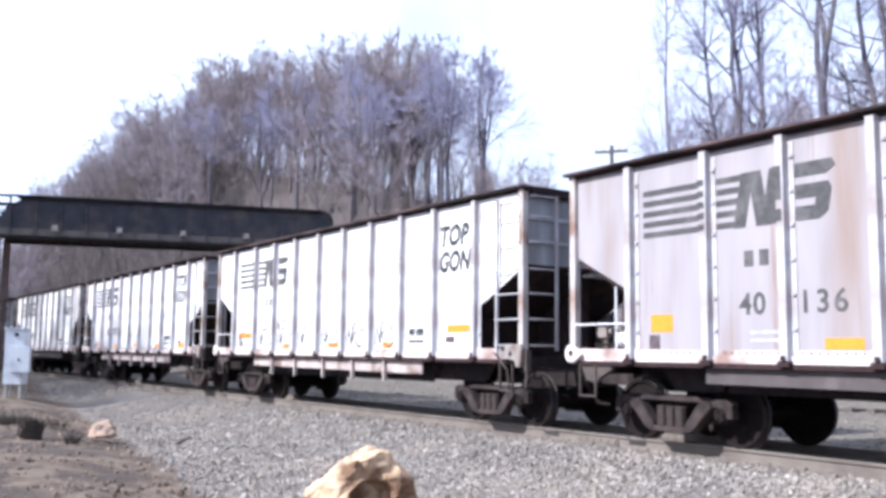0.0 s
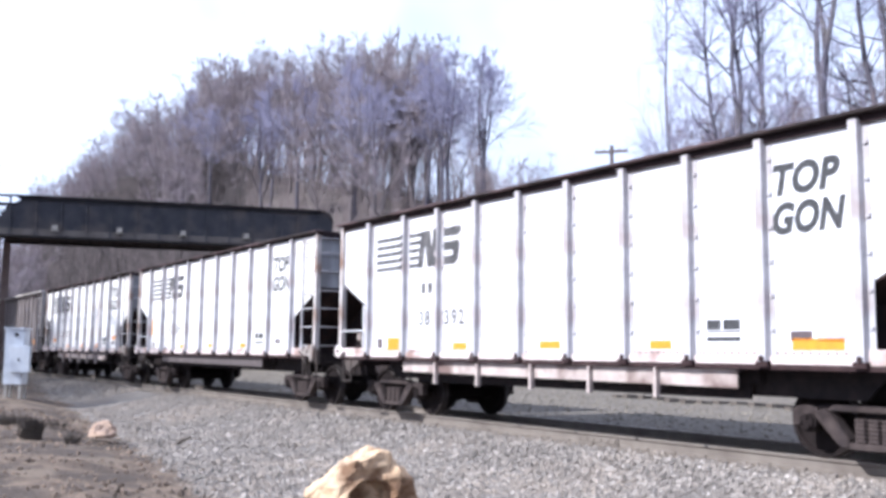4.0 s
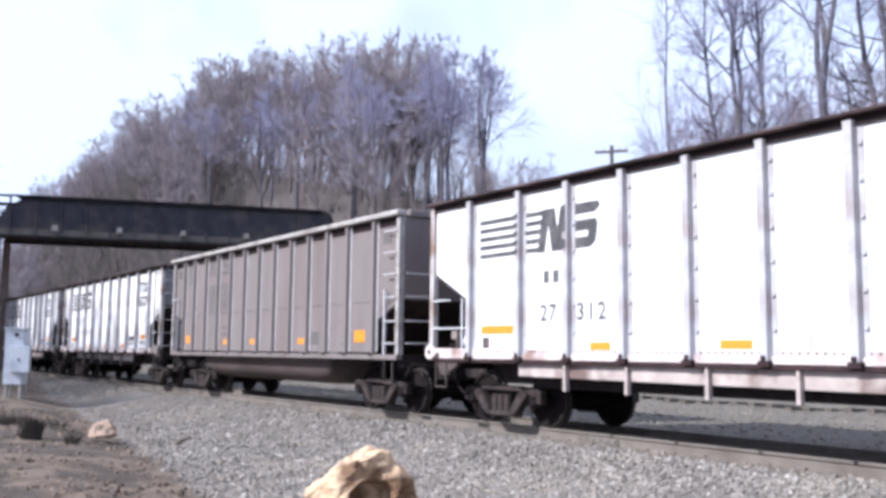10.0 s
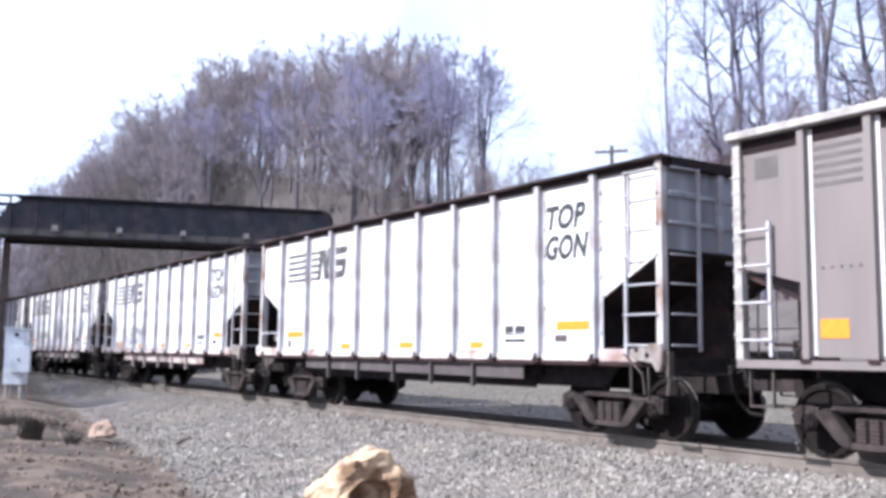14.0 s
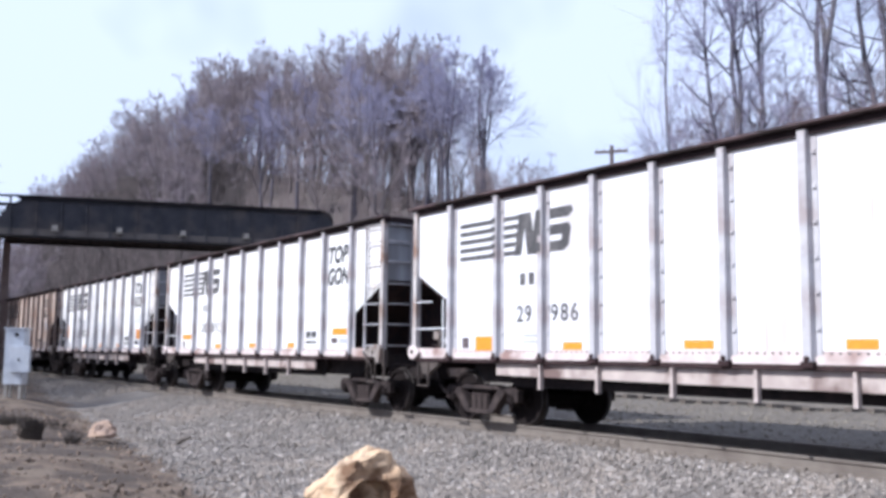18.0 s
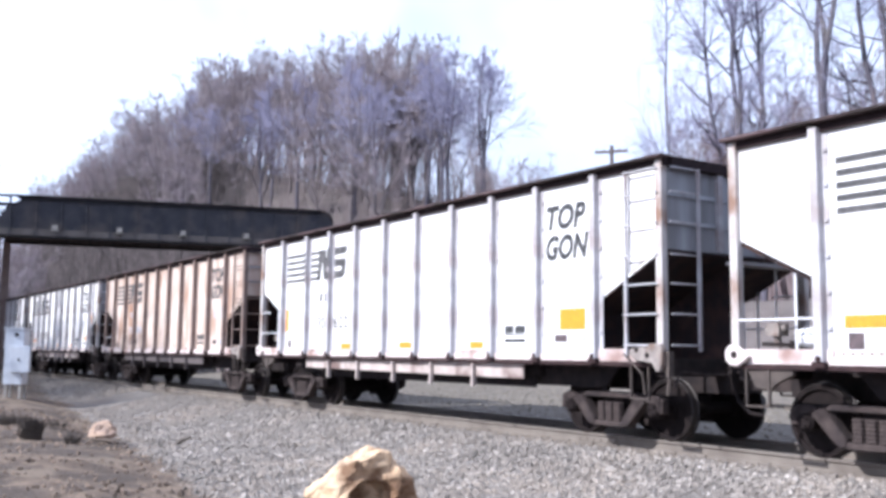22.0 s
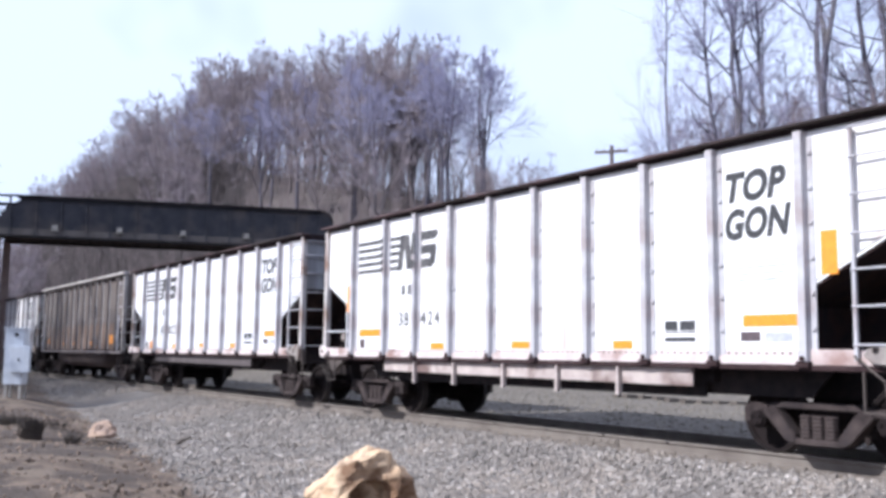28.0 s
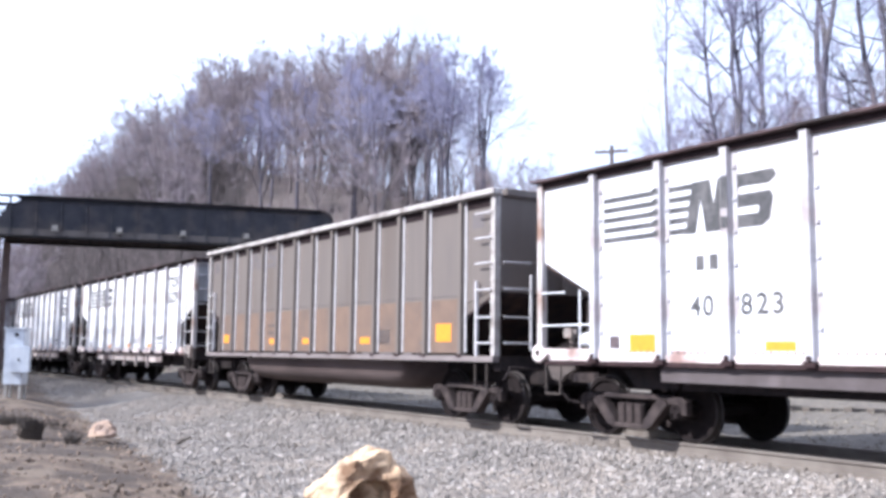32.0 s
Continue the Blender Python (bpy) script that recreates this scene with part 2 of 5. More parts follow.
def ground_material():
    """Ballast grey by the track, brown dirt on the bank, leaf litter on the hill."""
    m = bpy.data.materials.new("gravel_and_dirt_ground")
    m.use_nodes = True
    nodes, links = m.node_tree.nodes, m.node_tree.links
    shader = nodes["Principled BSDF"]
    shader.inputs["Roughness"].default_value = 0.95
    where = nodes.new("ShaderNodeTexCoord")

    def noise_at(size, detail=4):
        n = nodes.new("ShaderNodeTexNoise")
        n.inputs["Scale"].default_value, n.inputs["Detail"].default_value = size, detail
        links.new(where.outputs["Object"], n.inputs["Vector"])
        return n.outputs["Fac"]

    def ramp(value, lo, hi):
        r = nodes.new("ShaderNodeMapRange")
        r.inputs["From Min"].default_value, r.inputs["From Max"].default_value = lo, hi
        links.new(value, r.inputs["Value"])
        return r.outputs["Result"]

    def mixed(fac, a, b):
        x = nodes.new("ShaderNodeMixRGB")
        links.new(fac, x.inputs["Fac"])
        for slot, v in (("Color1", a), ("Color2", b)):
            if isinstance(v, tuple):
                x.inputs[slot].default_value = (*v, 1)
            else:
                links.new(v, x.inputs[slot])
        return x.outputs["Color"]

    cells = nodes.new("ShaderNodeTexVoronoi")
    cells.inputs["Scale"].default_value = 30
    links.new(where.outputs["Object"], cells.inputs["Vector"])
    grain = nodes.new("ShaderNodeSeparateColor")
    links.new(cells.outputs["Color"], grain.inputs["Color"])
    gravel = mixed(ramp(grain.outputs["Red"], 0.1, 0.95), (0.118, 0.106, 0.098), (0.205, 0.187, 0.174))
    gravel = mixed(ramp(noise_at(0.5), 0.45, 0.7), gravel, (0.165, 0.14, 0.12))
    dirt = mixed(ramp(noise_at(3.0, 7), 0.35, 0.65), (0.076, 0.051, 0.036), (0.165, 0.119, 0.086))
    dirt = mixed(ramp(noise_at(0.8, 6), 0.45, 0.55), dirt, (0.048, 0.033, 0.025))
    dirt = mixed(ramp(noise_at(13.0, 4), 0.54, 0.66), dirt, (0.05, 0.036, 0.029))
    dirt = mixed(ramp(noise_at(21.0, 3), 0.62, 0.72), dirt, (0.18, 0.14, 0.108))
    dirt = mixed(ramp(noise_at(1.3, 5), 0.58, 0.66), dirt, (0.14, 0.105, 0.078))
    litter = mixed(ramp(noise_at(0.7, 6), 0.35, 0.65), (0.125, 0.104, 0.098), (0.085, 0.071, 0.068))
    axes = nodes.new("ShaderNodeSeparateXYZ")
    links.new(where.outputs["Object"], axes.inputs["Vector"])
    # the dirt bank lies beyond the line y = -8.75 - 0.139 x, roughened by noise
    line = nodes.new("ShaderNodeMath")
    line.operation = "MULTIPLY_ADD"
    links.new(axes.outputs["X"], line.inputs[0])
    line.inputs[1].default_value, line.inputs[2].default_value = 0.139, 7.95
    edge = nodes.new("ShaderNodeMath")
    edge.operation = "ADD"
    links.new(axes.outputs["Y"], edge.inputs[0])
    links.new(line.outputs["Value"], edge.inputs[1])
    wobble = nodes.new("ShaderNodeMath")
    wobble.operation = "MULTIPLY_ADD"
    links.new(noise_at(1.1, 5), wobble.inputs[0])
    wobble.inputs[1].default_value = 1.6
    links.new(edge.outputs["Value"], wobble.inputs[2])
    colour = mixed(ramp(wobble.outputs["Value"], 0.22, -0.12), gravel, dirt)
    # tan dusty stone beyond the track, darkened to deepen the train's shadow there
    colour = mixed(ramp(axes.outputs["Y"], 0.6, 1.6), colour, mixed(ramp(noise_at(6.0, 5), 0.38, 0.62), (0.094, 0.081, 0.069), (0.155, 0.132, 0.107)))
    # fine tan dust lies along the near rail
    near = nodes.new("ShaderNodeMath")
    near.operation = "MULTIPLY_ADD"
    links.new(noise_at(1.7, 4), near.inputs[0])
    near.inputs[1].default_value = 0.9
    links.new(axes.outputs["Y"], near.inputs[2])
    band = nodes.new("ShaderNodeMath")
    band.operation = "MULTIPLY"
    links.new(ramp(near.outputs["Value"], -1.35, -0.95), band.inputs[0])
    links.new(ramp(axes.outputs["Y"], -0.3, -0.5), band.inputs[1])
    colour = mixed(band.outputs["Value"], colour, mixed(ramp(noise_at(9.0, 4), 0.35, 0.65), (0.20, 0.166, 0.136), (0.145, 0.12, 0.10)))
    colour = mixed(ramp(axes.outputs["Z"], 0.3, 1.2), colour, litter)
    links.new(colour, shader.inputs["Base Color"])
    b = nodes.new("ShaderNodeBump")
    b.inputs["Strength"].default_value, b.inputs["Distance"].default_value = 0.7, 0.03
    links.new(cells.outputs["Distance"], b.inputs["Height"])
    links.new(b.outputs["Normal"], shader.inputs["Normal"])
    return m


M["ground"] = ground_material()


# ---- mesh helpers ----
def box(bm, x0, x1, y0, y1, z0, z1):
    vs = [bm.verts.new(p) for p in ((x0, y0, z0), (x1, y0, z0), (x1, y1, z0), (x0, y1, z0), (x0, y0, z1), (x1, y0, z1), (x1, y1, z1), (x0, y1, z1))]
    for f in ((3, 2, 1, 0), (4, 5, 6, 7), (0, 1, 5, 4), (1, 2, 6, 5), (2, 3, 7, 6), (3, 0, 4, 7)):
        bm.faces.new([vs[i] for i in f])
    return vs


def bar(bm, a, b, r, sides=6, r2=None):
    """A round bar from a to b."""
    a, b = Vector(a), Vector(b)
    d = (b - a).normalized()
    u = d.orthogonal().normalized()
    v = d.cross(u)
    rings = []
    for p, rad in ((a, r), (b, r if r2 is None else r2)):
        rings.append([bm.verts.new(p + rad * (math.cos(2 * math.pi * i / sides) * u + math.sin(2 * math.pi * i / sides) * v)) for i in range(sides)])
    for i in range(sides):
        j = (i + 1) % sides
        bm.faces.new((rings[0][i], rings[0][j], rings[1][j], rings[1][i]))
    bm.faces.new(rings[0][::-1])
    bm.faces.new(rings[1])


def extrude_outline(bm, outline, axis, lo, hi):
    """A closed outline of 2D points, made solid along the axis (0 x, 1 y, 2 z) from lo to hi."""
    def at(p, d):
        q = list(p)
        q.insert(axis, d)
        return q
    a = [bm.verts.new(at(p, lo)) for p in outline]
    b = [bm.verts.new(at(p, hi)) for p in outline]
    n = len(outline)
    for i in range(n):
        j = (i + 1) % n
        bm.faces.new((a[i], a[j], b[j], b[i]))
    bm.faces.new(a[::-1])
    bm.faces.new(b)


def turned(bm, profile, centre, axis=1, sides=24):
    """A solid of revolution: profile of (along, radius) about the axis through centre."""
    rings = []
    for along, r in profile:
        ring = []
        for i in range(sides):
            c, s = r * math.cos(2 * math.pi * i / sides), r * math.sin(2 * math.pi * i / sides)
            p = [c, s]
            p.insert(axis, along)
            ring.append(bm.verts.new(Vector(centre) + Vector(p)))
        rings.append(ring)
    for a, b in zip(rings, rings[1:]):
        for i in range(sides):
            j = (i + 1) % sides
            bm.faces.new((a[i], a[j], b[j], b[i]))
    bm.faces.new(rings[0][::-1])
    bm.faces.new(rings[-1])


def finish(bm, name, mat, soft=0.0, smooth=False):
    if soft:
        bmesh.ops.bevel(bm, geom=bm.edges[:], offset=soft, segments=1, affect="EDGES", clamp_overlap=True)
    bmesh.ops.recalc_face_normals(bm, faces=bm.faces[:])
    data = bpy.data.meshes.new(name)
    bm.to_mesh(data)
    bm.free()
    data.materials.append(mat)
    if smooth:
        for p in data.polygons:
            p.use_smooth = True
    return data


def part(name, data, parent, label="", at=None, mat=None):
    """A mesh, or a bmesh with its material, as one part under a thing or part."""
    if isinstance(data, bmesh.types.BMesh):
        data = finish(data, name, mat)
    ob = new(name, data)
    ob.parent = parent
    if at is not None:
        ob.matrix_basis = at
    return tagged(ob, label)


def thing(name, label, category, at, group="", kind=""):
    ob = new(name)
    ob.empty_display_size = 0.3
    ob.matrix_basis = at
    return tagged(ob, label, category, group, kind)


def smooth_step(v):
    v = min(1.0, max(0.0, v))
    return v * v * (3 - 2 * v)


# ---- ground, one sheet to the horizon ----
def crest(x):
    """Height of the ridge beyond the track, along it."""
    return float(np.interp(x, (-420, -330, -275, -240, -203, -160, -130, -92, -62, -50, -40), (4, 5, 8, 19, 27.5, 29.5, 27, 18.5, 12.5, 7, 0)))


def ground_z(x, y):
    if y < 0:
        z = -0.195 - 0.32 * smooth_step((-y - 1.7) / 2.4)
        # ballast heaped against the foot of the near rail
        z += 0.04 * smooth_step((-y - 0.78) / 0.2) * (1 - smooth_step((-y - 1.3) / 1.2))
        if x < -9:
            z += 0.26 * smooth_step(-(y + 0.139 * x + 8.6) / 2.0) * smooth_step((-x - 9) / 6)
    else:
        z = -0.195 - 0.03 * smooth_step((y - 1.9) / 3)
        z += crest(x) * smooth_step((y - 5.5) / 34) * (1 - 0.5 * smooth_step((y - 50) / 120))
        z += 4.2 * smooth_step((y - 14) / 14) * smooth_step((x + 56) / 16)
    if y < -8 and x < -60:
        z += 6 * smooth_step((-y - 8) / 25)
    rough = 1.0 if y < 0 else 0.25 + 0.75 * smooth_step((y - 9) / 4)
    return z + (noise.noise((x * 0.5, y * 0.5, 0)) * 0.10 + noise.noise((x * 1.7, y * 1.7, 3)) * 0.05) * rough * smooth_step((abs(y) - 2.2) / 2)


def ground_sheet():
    xs = sorted({round(v, 3) for v in [*np.arange(-46, 10, 0.4), *np.arange(-120, -46, 2.0), *np.arange(-440, -120, 8.0), *np.arange(10, 80, 5.0), -3000, -1800, -1000, -650, 150, 300, 700, 1500, 3000]})
    ys = sorted({round(v, 3) for v in [-0.72, -0.9, -1.0, -1.1, -1.4, -1.8, *np.arange(-16, 14, 0.4), *np.arange(14, 60, 2.0), *np.arange(-60, -16, 4.0), *np.arange(60, 200, 12.0), -3000, -1500, -700, -300, -120, 300, 600, 1200, 3000]})
    verts = [(x, y, ground_z(x, y)) for x in xs for y in ys]
    n = len(ys)
    faces = [(i * n + j, (i + 1) * n + j, (i + 1) * n + j + 1, i * n + j + 1) for i in range(len(xs) - 1) for j in range(n - 1)]
    data = bpy.data.meshes.new("ground")
    data.from_pydata(verts, [], faces)
    data.materials.append(M["ground"])
    for p in data.polygons:
        p.use_smooth = True
    tagged(new("ground", data), "grey gravel and brown dirt ground beside a railway track", "ground", kind="structure")


ground_sheet()


def stones(name, count, x0, x1, y0, y1, small, large, seed, keep=None, label="loose grey crushed-stone ballast beside the rails", mat="stone", bias=1.0):
    """Loose angular stones, one joined mesh."""
    rng = np.random.default_rng(seed)
    bv = np.array(((1, 0, 0), (0, 1, 0), (-1, 0, 0), (0, -1, 0), (0, 0, 1), (0, 0, -1)), float)
    bf = np.array([(i, (i + 1) % 4, 4) for i in range(4)] + [((i + 1) % 4, i, 5) for i in range(4)])
    pts = []
    while len(pts) < count:
        x = x1 - (x1 - x0) * rng.random() ** bias
        y = y0 + (y1 - y0) * rng.random()
        if keep is None or keep(x, y, rng):
            pts.append((x, y, ground_z(x, y)))
    pts = np.array(pts)
    size = small + (large - small) * rng.random(count) ** 2.2
    shape = (bv[None] + rng.uniform(-0.34, 0.34, (count, len(bv), 3))) * (0.75 + 0.5 * rng.random((count, len(bv), 1))) * (size[:, None, None] * (0.6 + 0.5 * rng.random((count, 1, 3))))
    a = rng.random(count) * 6.283
    rot = np.zeros((count, 3, 3))
    rot[:, 0, 0], rot[:, 0, 1], rot[:, 1, 0], rot[:, 1, 1], rot[:, 2, 2] = np.cos(a), -np.sin(a), np.sin(a), np.cos(a), 1
    shape = np.einsum("nij,nkj->nki", rot, shape) + pts[:, None] + np.array((0, 0, 0.2))[None, None] * size[:, None, None]
    verts = shape.reshape(-1, 3)
    faces = (bf[None] + (np.arange(count) * len(bv))[:, None, None]).reshape(-1, 3)
    data = bpy.data.meshes.new(name)
    data.from_pydata(verts.tolist(), [], faces.tolist())
    data.materials.append(M[mat])
    tagged(new(name, data), label, "gravel", kind="stuff")


def on_gravel(x, y, rng):
    return y + 0.139 * x + 8.75 > rng.random() * 0.7 - 0.25 and abs(abs(y) - 0.75) > 0.11 and y < -1.15 - 0.7 * rng.random() ** 2 and not (-8 > x > -10.6 and -7.4 < y < -5.6)


stones("ballast", 62000, -30, -3.5, -7.6, -0.86, 0.014, 0.046, 5, on_gravel, bias=1.7)
stones("coarse_ballast", 6500, -22, -3.5, -7.4, -1.5, 0.028, 0.06, 15, on_gravel, "coarser grey and pale ballast stones on the gravel", "coarse", bias=1.3)
stones("far_ballast", 12000, -48, -6, 0.9, 15, 0.012, 0.055, 6, None, "tan crushed stone beyond the track", "tan_stone", bias=1.2)
stones("outer_ballast", 3000, -56, -33, -6.5, -0.9, 0.025, 0.055, 9, lambda x, y, rng: y + 0.139 * x + 9.05 > rng.random() * 0.7 - 0.25 and abs(abs(y) - 0.75) > 0.11, "grey crushed stone along the far track")
stones("stone_chips", 1500, -16, -4, -7.0, -1.2, 0.014, 0.036, 10, on_gravel, "scattered pale stone chips on the gravel", "chip", 1.2)
stones("dirt_crumbs", 2600, -27, -8, -9.6, -5.0, 0.010, 0.055, 7, lambda x, y, rng: not on_gravel(x, y, rng), "brown clods and pebbles on the dirt bank", "clod", bias=1.2)


# ---- track ----
def rail_outline(y):
    """Head, web and foot of a rail, top at 0."""
    half = [(0.036, 0.0), (0.036, -0.035), (0.010, -0.052), (0.009, -0.145), (0.070, -0.165), (0.070, -0.178)]
    return [(y + a, z) for a, z in half] + [(y - a, z) for a, z in half[::-1]]


def track():
    bed = thing("railway_track", "steel rails on dark wooden ties in grey ballast", "track", pose(0, 0, 0), kind="structure")
    for y in (-0.7535, 0.7535):
        bm = bmesh.new()
        extrude_outline(bm, rail_outline(y), 0, -420, 60)
        rail = part("rail", finish(bm, "rail", M["rail_side"]), bed, "rust-brown steel rail with a bright worn head")
        bm = bmesh.new()
        box(bm, -420, 60, y - 0.026, y + 0.026, 0.0005, 0.0025)
        part("rail_head", finish(bm, "rail_head", M["rail_top"]), rail, "polished running surface")
        for x in (-33.1, -22.3, -11.5, -0.7):
            bm = bmesh.new()
            for s in (-1, 1):
                box(bm, x - 0.45, x + 0.45, y + s * 0.012, y + s * 0.034, -0.14, -0.055)
                for k in range(6):
                    bar(bm, (x - 0.4 + 0.16 * k, y + s * 0.03, -0.1), (x - 0.4 + 0.16 * k, y + s * 0.055, -0.1), 0.016, 6)
            part("joint_bar", finish(bm, "joint_bar", M["rail_side"]), rail)
    rng = random.Random(3)
    bm = bmesh.new()
    box(bm, -0.115, 0.115, -1.3, 1.3, -0.34, -0.178)
    wood = finish(bm, "tie", M["tie"], 0.012)
    bm = bmesh.new()
    for y in (-0.7535, 0.7535):
        box(bm, -0.09, 0.09, y - 0.16, y + 0.16, -0.1785, -0.164)
        for s in (-1, 1):
            box(bm, 0.118, 0.15, y + s * 0.03, y + s * 0.095, -0.235, -0.14)
            box(bm, -0.05, -0.02, y + s * 0.078, y + s * 0.1, -0.17, -0.145)
    plate = finish(bm, "tie_plate", M["rail_side"])
    for i in range(190):
        t = part("tie", wood, bed, at=pose(4 - 0.56 * i + rng.uniform(-0.03, 0.03), rng.uniform(-0.04, 0.04), rng.uniform(-0.012, 0.0), 0, 0, rng.uniform(-1.2, 1.2)))
        part("tie_plate", plate, t)


track()


# ---- road bridge over the track ----
def bridge():
    """A riveted plate-girder span, skewed, carried by columns."""
    a, b = Vector((-59.2, -11.2, 0)), Vector((-51.0, 14.7, 0))
    way = (b - a).normalized()
    span = thing("road_bridge", "black riveted plate-girder bridge crossing over the railway", "bridge", Matrix.Translation(a) @ Matrix.Rotation(math.atan2(way.y, way.x), 4, "Z"), kind="structure")
    length = (b - a).length
    low, high = 7.40, 9.55
    for side, y in (("near", -0.0), ("far", 3.8)):
        bm = bmesh.new()
        # web with rounded upper corner at the hill end, meeting a low approach girder at the other
        outline = [(8.6, low), (length, low), (length, high - 0.75)]
        for k in range(7):
            w = k / 6 * math.pi / 2
            outline.append((length - 0.75 + 0.75 * math.cos(w), high - 0.75 + 0.75 * math.sin(w)))
        outline += [(10.15, high), (9.75, high - 0.28), (9.2, high - 0.6), (8.6, low + 0.63)]
        extrude_outline(bm, outline, 1, y - 0.02, y + 0.02)
        girder = part("girder", finish(bm, "girder", M["girder"]), span)
        bm = bmesh.new()
        box(bm, 8.6, length, y - 0.2, y + 0.2, low - 0.1, low)
        part("bottom_flange", finish(bm, "bottom_flange", M["black_line"]), girder, "black bottom flange")
        bm = bmesh.new()
        box(bm, 9.4, length - 0.7, y - 0.22, y + 0.22, high, high + 0.07)
        box(bm, 9.75, length - 0.7, y - 0.16, y - 0.02, high - 0.15, high)
        for k in range(6):
            for c, s in ((length - 0.75, 1),):
                w0, w1 = k / 6 * math.pi / 2, (k + 1) / 6 * math.pi / 2
                p0 = (c + s * 0.77 * math.cos(w0), high - 0.75 + 0.77 * math.sin(w0))
                p1 = (c + s * 0.77 * math.cos(w1), high - 0.75 + 0.77 * math.sin(w1))
                vs = [bm.verts.new((p[0], yy, p[1])) for p, yy in ((p0, y - 0.22), (p1, y - 0.22), (p1, y + 0.22), (p0, y + 0.22))]
                bm.faces.new(vs)
        part("top_flange", finish(bm, "top_flange", M["black_line"]), girder, "black top flange")
        bm = bmesh.new()
        box(bm, 8.6, length, y - 0.12, y - 0.02, low, low + 0.36)
        part("floor_beam_edge", finish(bm, "floor_beam_edge", M["flange"]), girder, "dusty grey band along the girder's foot")
        n = 14
        for k in range(n):
            x = 9.4 + (length - 10.2) * k / (n - 1)
            bm = bmesh.new()
            box(bm, x - 0.05, x + 0.05, y - 0.14, y - 0.02, low + 0.02, high - 0.04)
            part("stiffener", finish(bm, "stiffener", M["girder"]), girder)
        if side == "near":
            for x in (11.74, 15.11, 18.55, 22.1, 25.6):
                bm = bmesh.new()
                box(bm, x - 0.14, x + 0.14, y - 0.32, y - 0.13, low + 0.36, low + 0.60)
                box(bm, x - 0.2, x + 0.2, y - 0.26, y - 0.13, low + 0.29, low + 0.36)
                part("bracket", finish(bm, "bracket", M["concrete"]), girder, "pale weathered bracket on the girder")
    # approach span beyond the first column, with its handrail
    for y in (0.0, 3.8):
        bm = bmesh.new()
        outline = [(-14, low + 0.1), (8.55, low + 0.1), (8.55, low + 0.63), (-14, low + 0.66)]
        extrude_outline(bm, outline, 1, y - 0.03, y + 0.03)
        part("approach_girder", finish(bm, "approach_girder", M["girder"]), span)
        bm = bmesh.new()
        box(bm, -14, 9.4, y - 0.07, y + 0.07, high - 0.05, high + 0.07)
        box(bm, -14, 9.7, y - 0.05, y + 0.05, high - 0.48, high - 0.38)
        for k in range(12):
            box(bm, -13.9 + 1.95 * k, -13.82 + 1.95 * k, y - 0.03, y + 0.03, low + 0.63, high)
        part("handrail", finish(bm, "handrail", M["black_line"]), span, "black two-bar handrail on the approach")
    bm = bmesh.new()
    box(bm, -14, length, 0.05, 3.75, low + 0.2, low + 0.55)
    part("deck", finish(bm, "deck", M["flange"]), span, "dusty deck between the girders")
    for y in (0.1, 3.7):
        bm = bmesh.new()
        box(bm, 8.62, 8.98, y - 0.17, y - 0.13, -0.4, low - 0.06)
        box(bm, 8.62, 8.98, y + 0.13, y + 0.17, -0.4, low - 0.06)
        box(bm, 8.78, 8.82, y - 0.13, y + 0.13, -0.4, low - 0.06)
        box(bm, 8.4, 9.2, y - 0.4, y + 0.4, -0.6, -0.25)
        part("column", finish(bm, "column", M["post_rusty"]), span, "brown steel column on a footing")
    bm = bmesh.new()
    box(bm, length - 0.5, length + 2.5, -1.2, 5.0, 1.0, low - 0.06)
    part("abutment", finish(bm, "abutment", M["concrete"], 0.05), span, "stained concrete abutment in the hillside")


bridge()


# ---- signal cabinet and small things on the near side ----
def signal_cabinet():
    x, y = -31.9, -5.75
    z = ground_z(x, y)
    top = thing("signal_cabinet", "pale grey metal trackside cabinet standing on thin legs", "cabinet", pose(x, y, z, 0, 0, 62))
    bm = bmesh.new()
    box(bm, -0.36, 0.20, -0.28, 0.28, 0.42, 2.10)
    part("body", finish(bm, "body", M["cabinet"], 0.02), top)
    bm = bmesh.new()
    box(bm, -0.40, 0.24, -0.32, 0.32, 2.10, 2.15)
    part("roof", finish(bm, "roof", M["cabinet"], 0.01), top)
    bm = bmesh.new()
    box(bm, -0.14, 0.44, -0.46, -0.285, 0.80, 1.60)
    side = part("door_box", finish(bm, "door_box", M["cabinet"], 0.015), top)
    bm = bmesh.new()
    box(bm, 0.11, 0.15, -0.485, -0.462, 1.14, 1.22)
    part("handle", finish(bm, "handle", M["under"]), side)
    bm = bmesh.new()
    bar(bm, (-0.02, -0.283, 1.94), (-0.02, -0.30, 1.94), 0.06, 12)
    part("lamp_cover", finish(bm, "lamp_cover", M["under"]), top, "small round dark fitting")
    for lx, ly in ((-0.28, -0.22), (0.14, -0.22), (-0.28, 0.22), (0.14, 0.22)):
        bm = bmesh.new()
        box(bm, lx - 0.04, lx + 0.04, ly - 0.04, ly + 0.04, -0.1, 0.42)
        part("leg", finish(bm, "leg", M["concrete"]), top)


signal_cabinet()


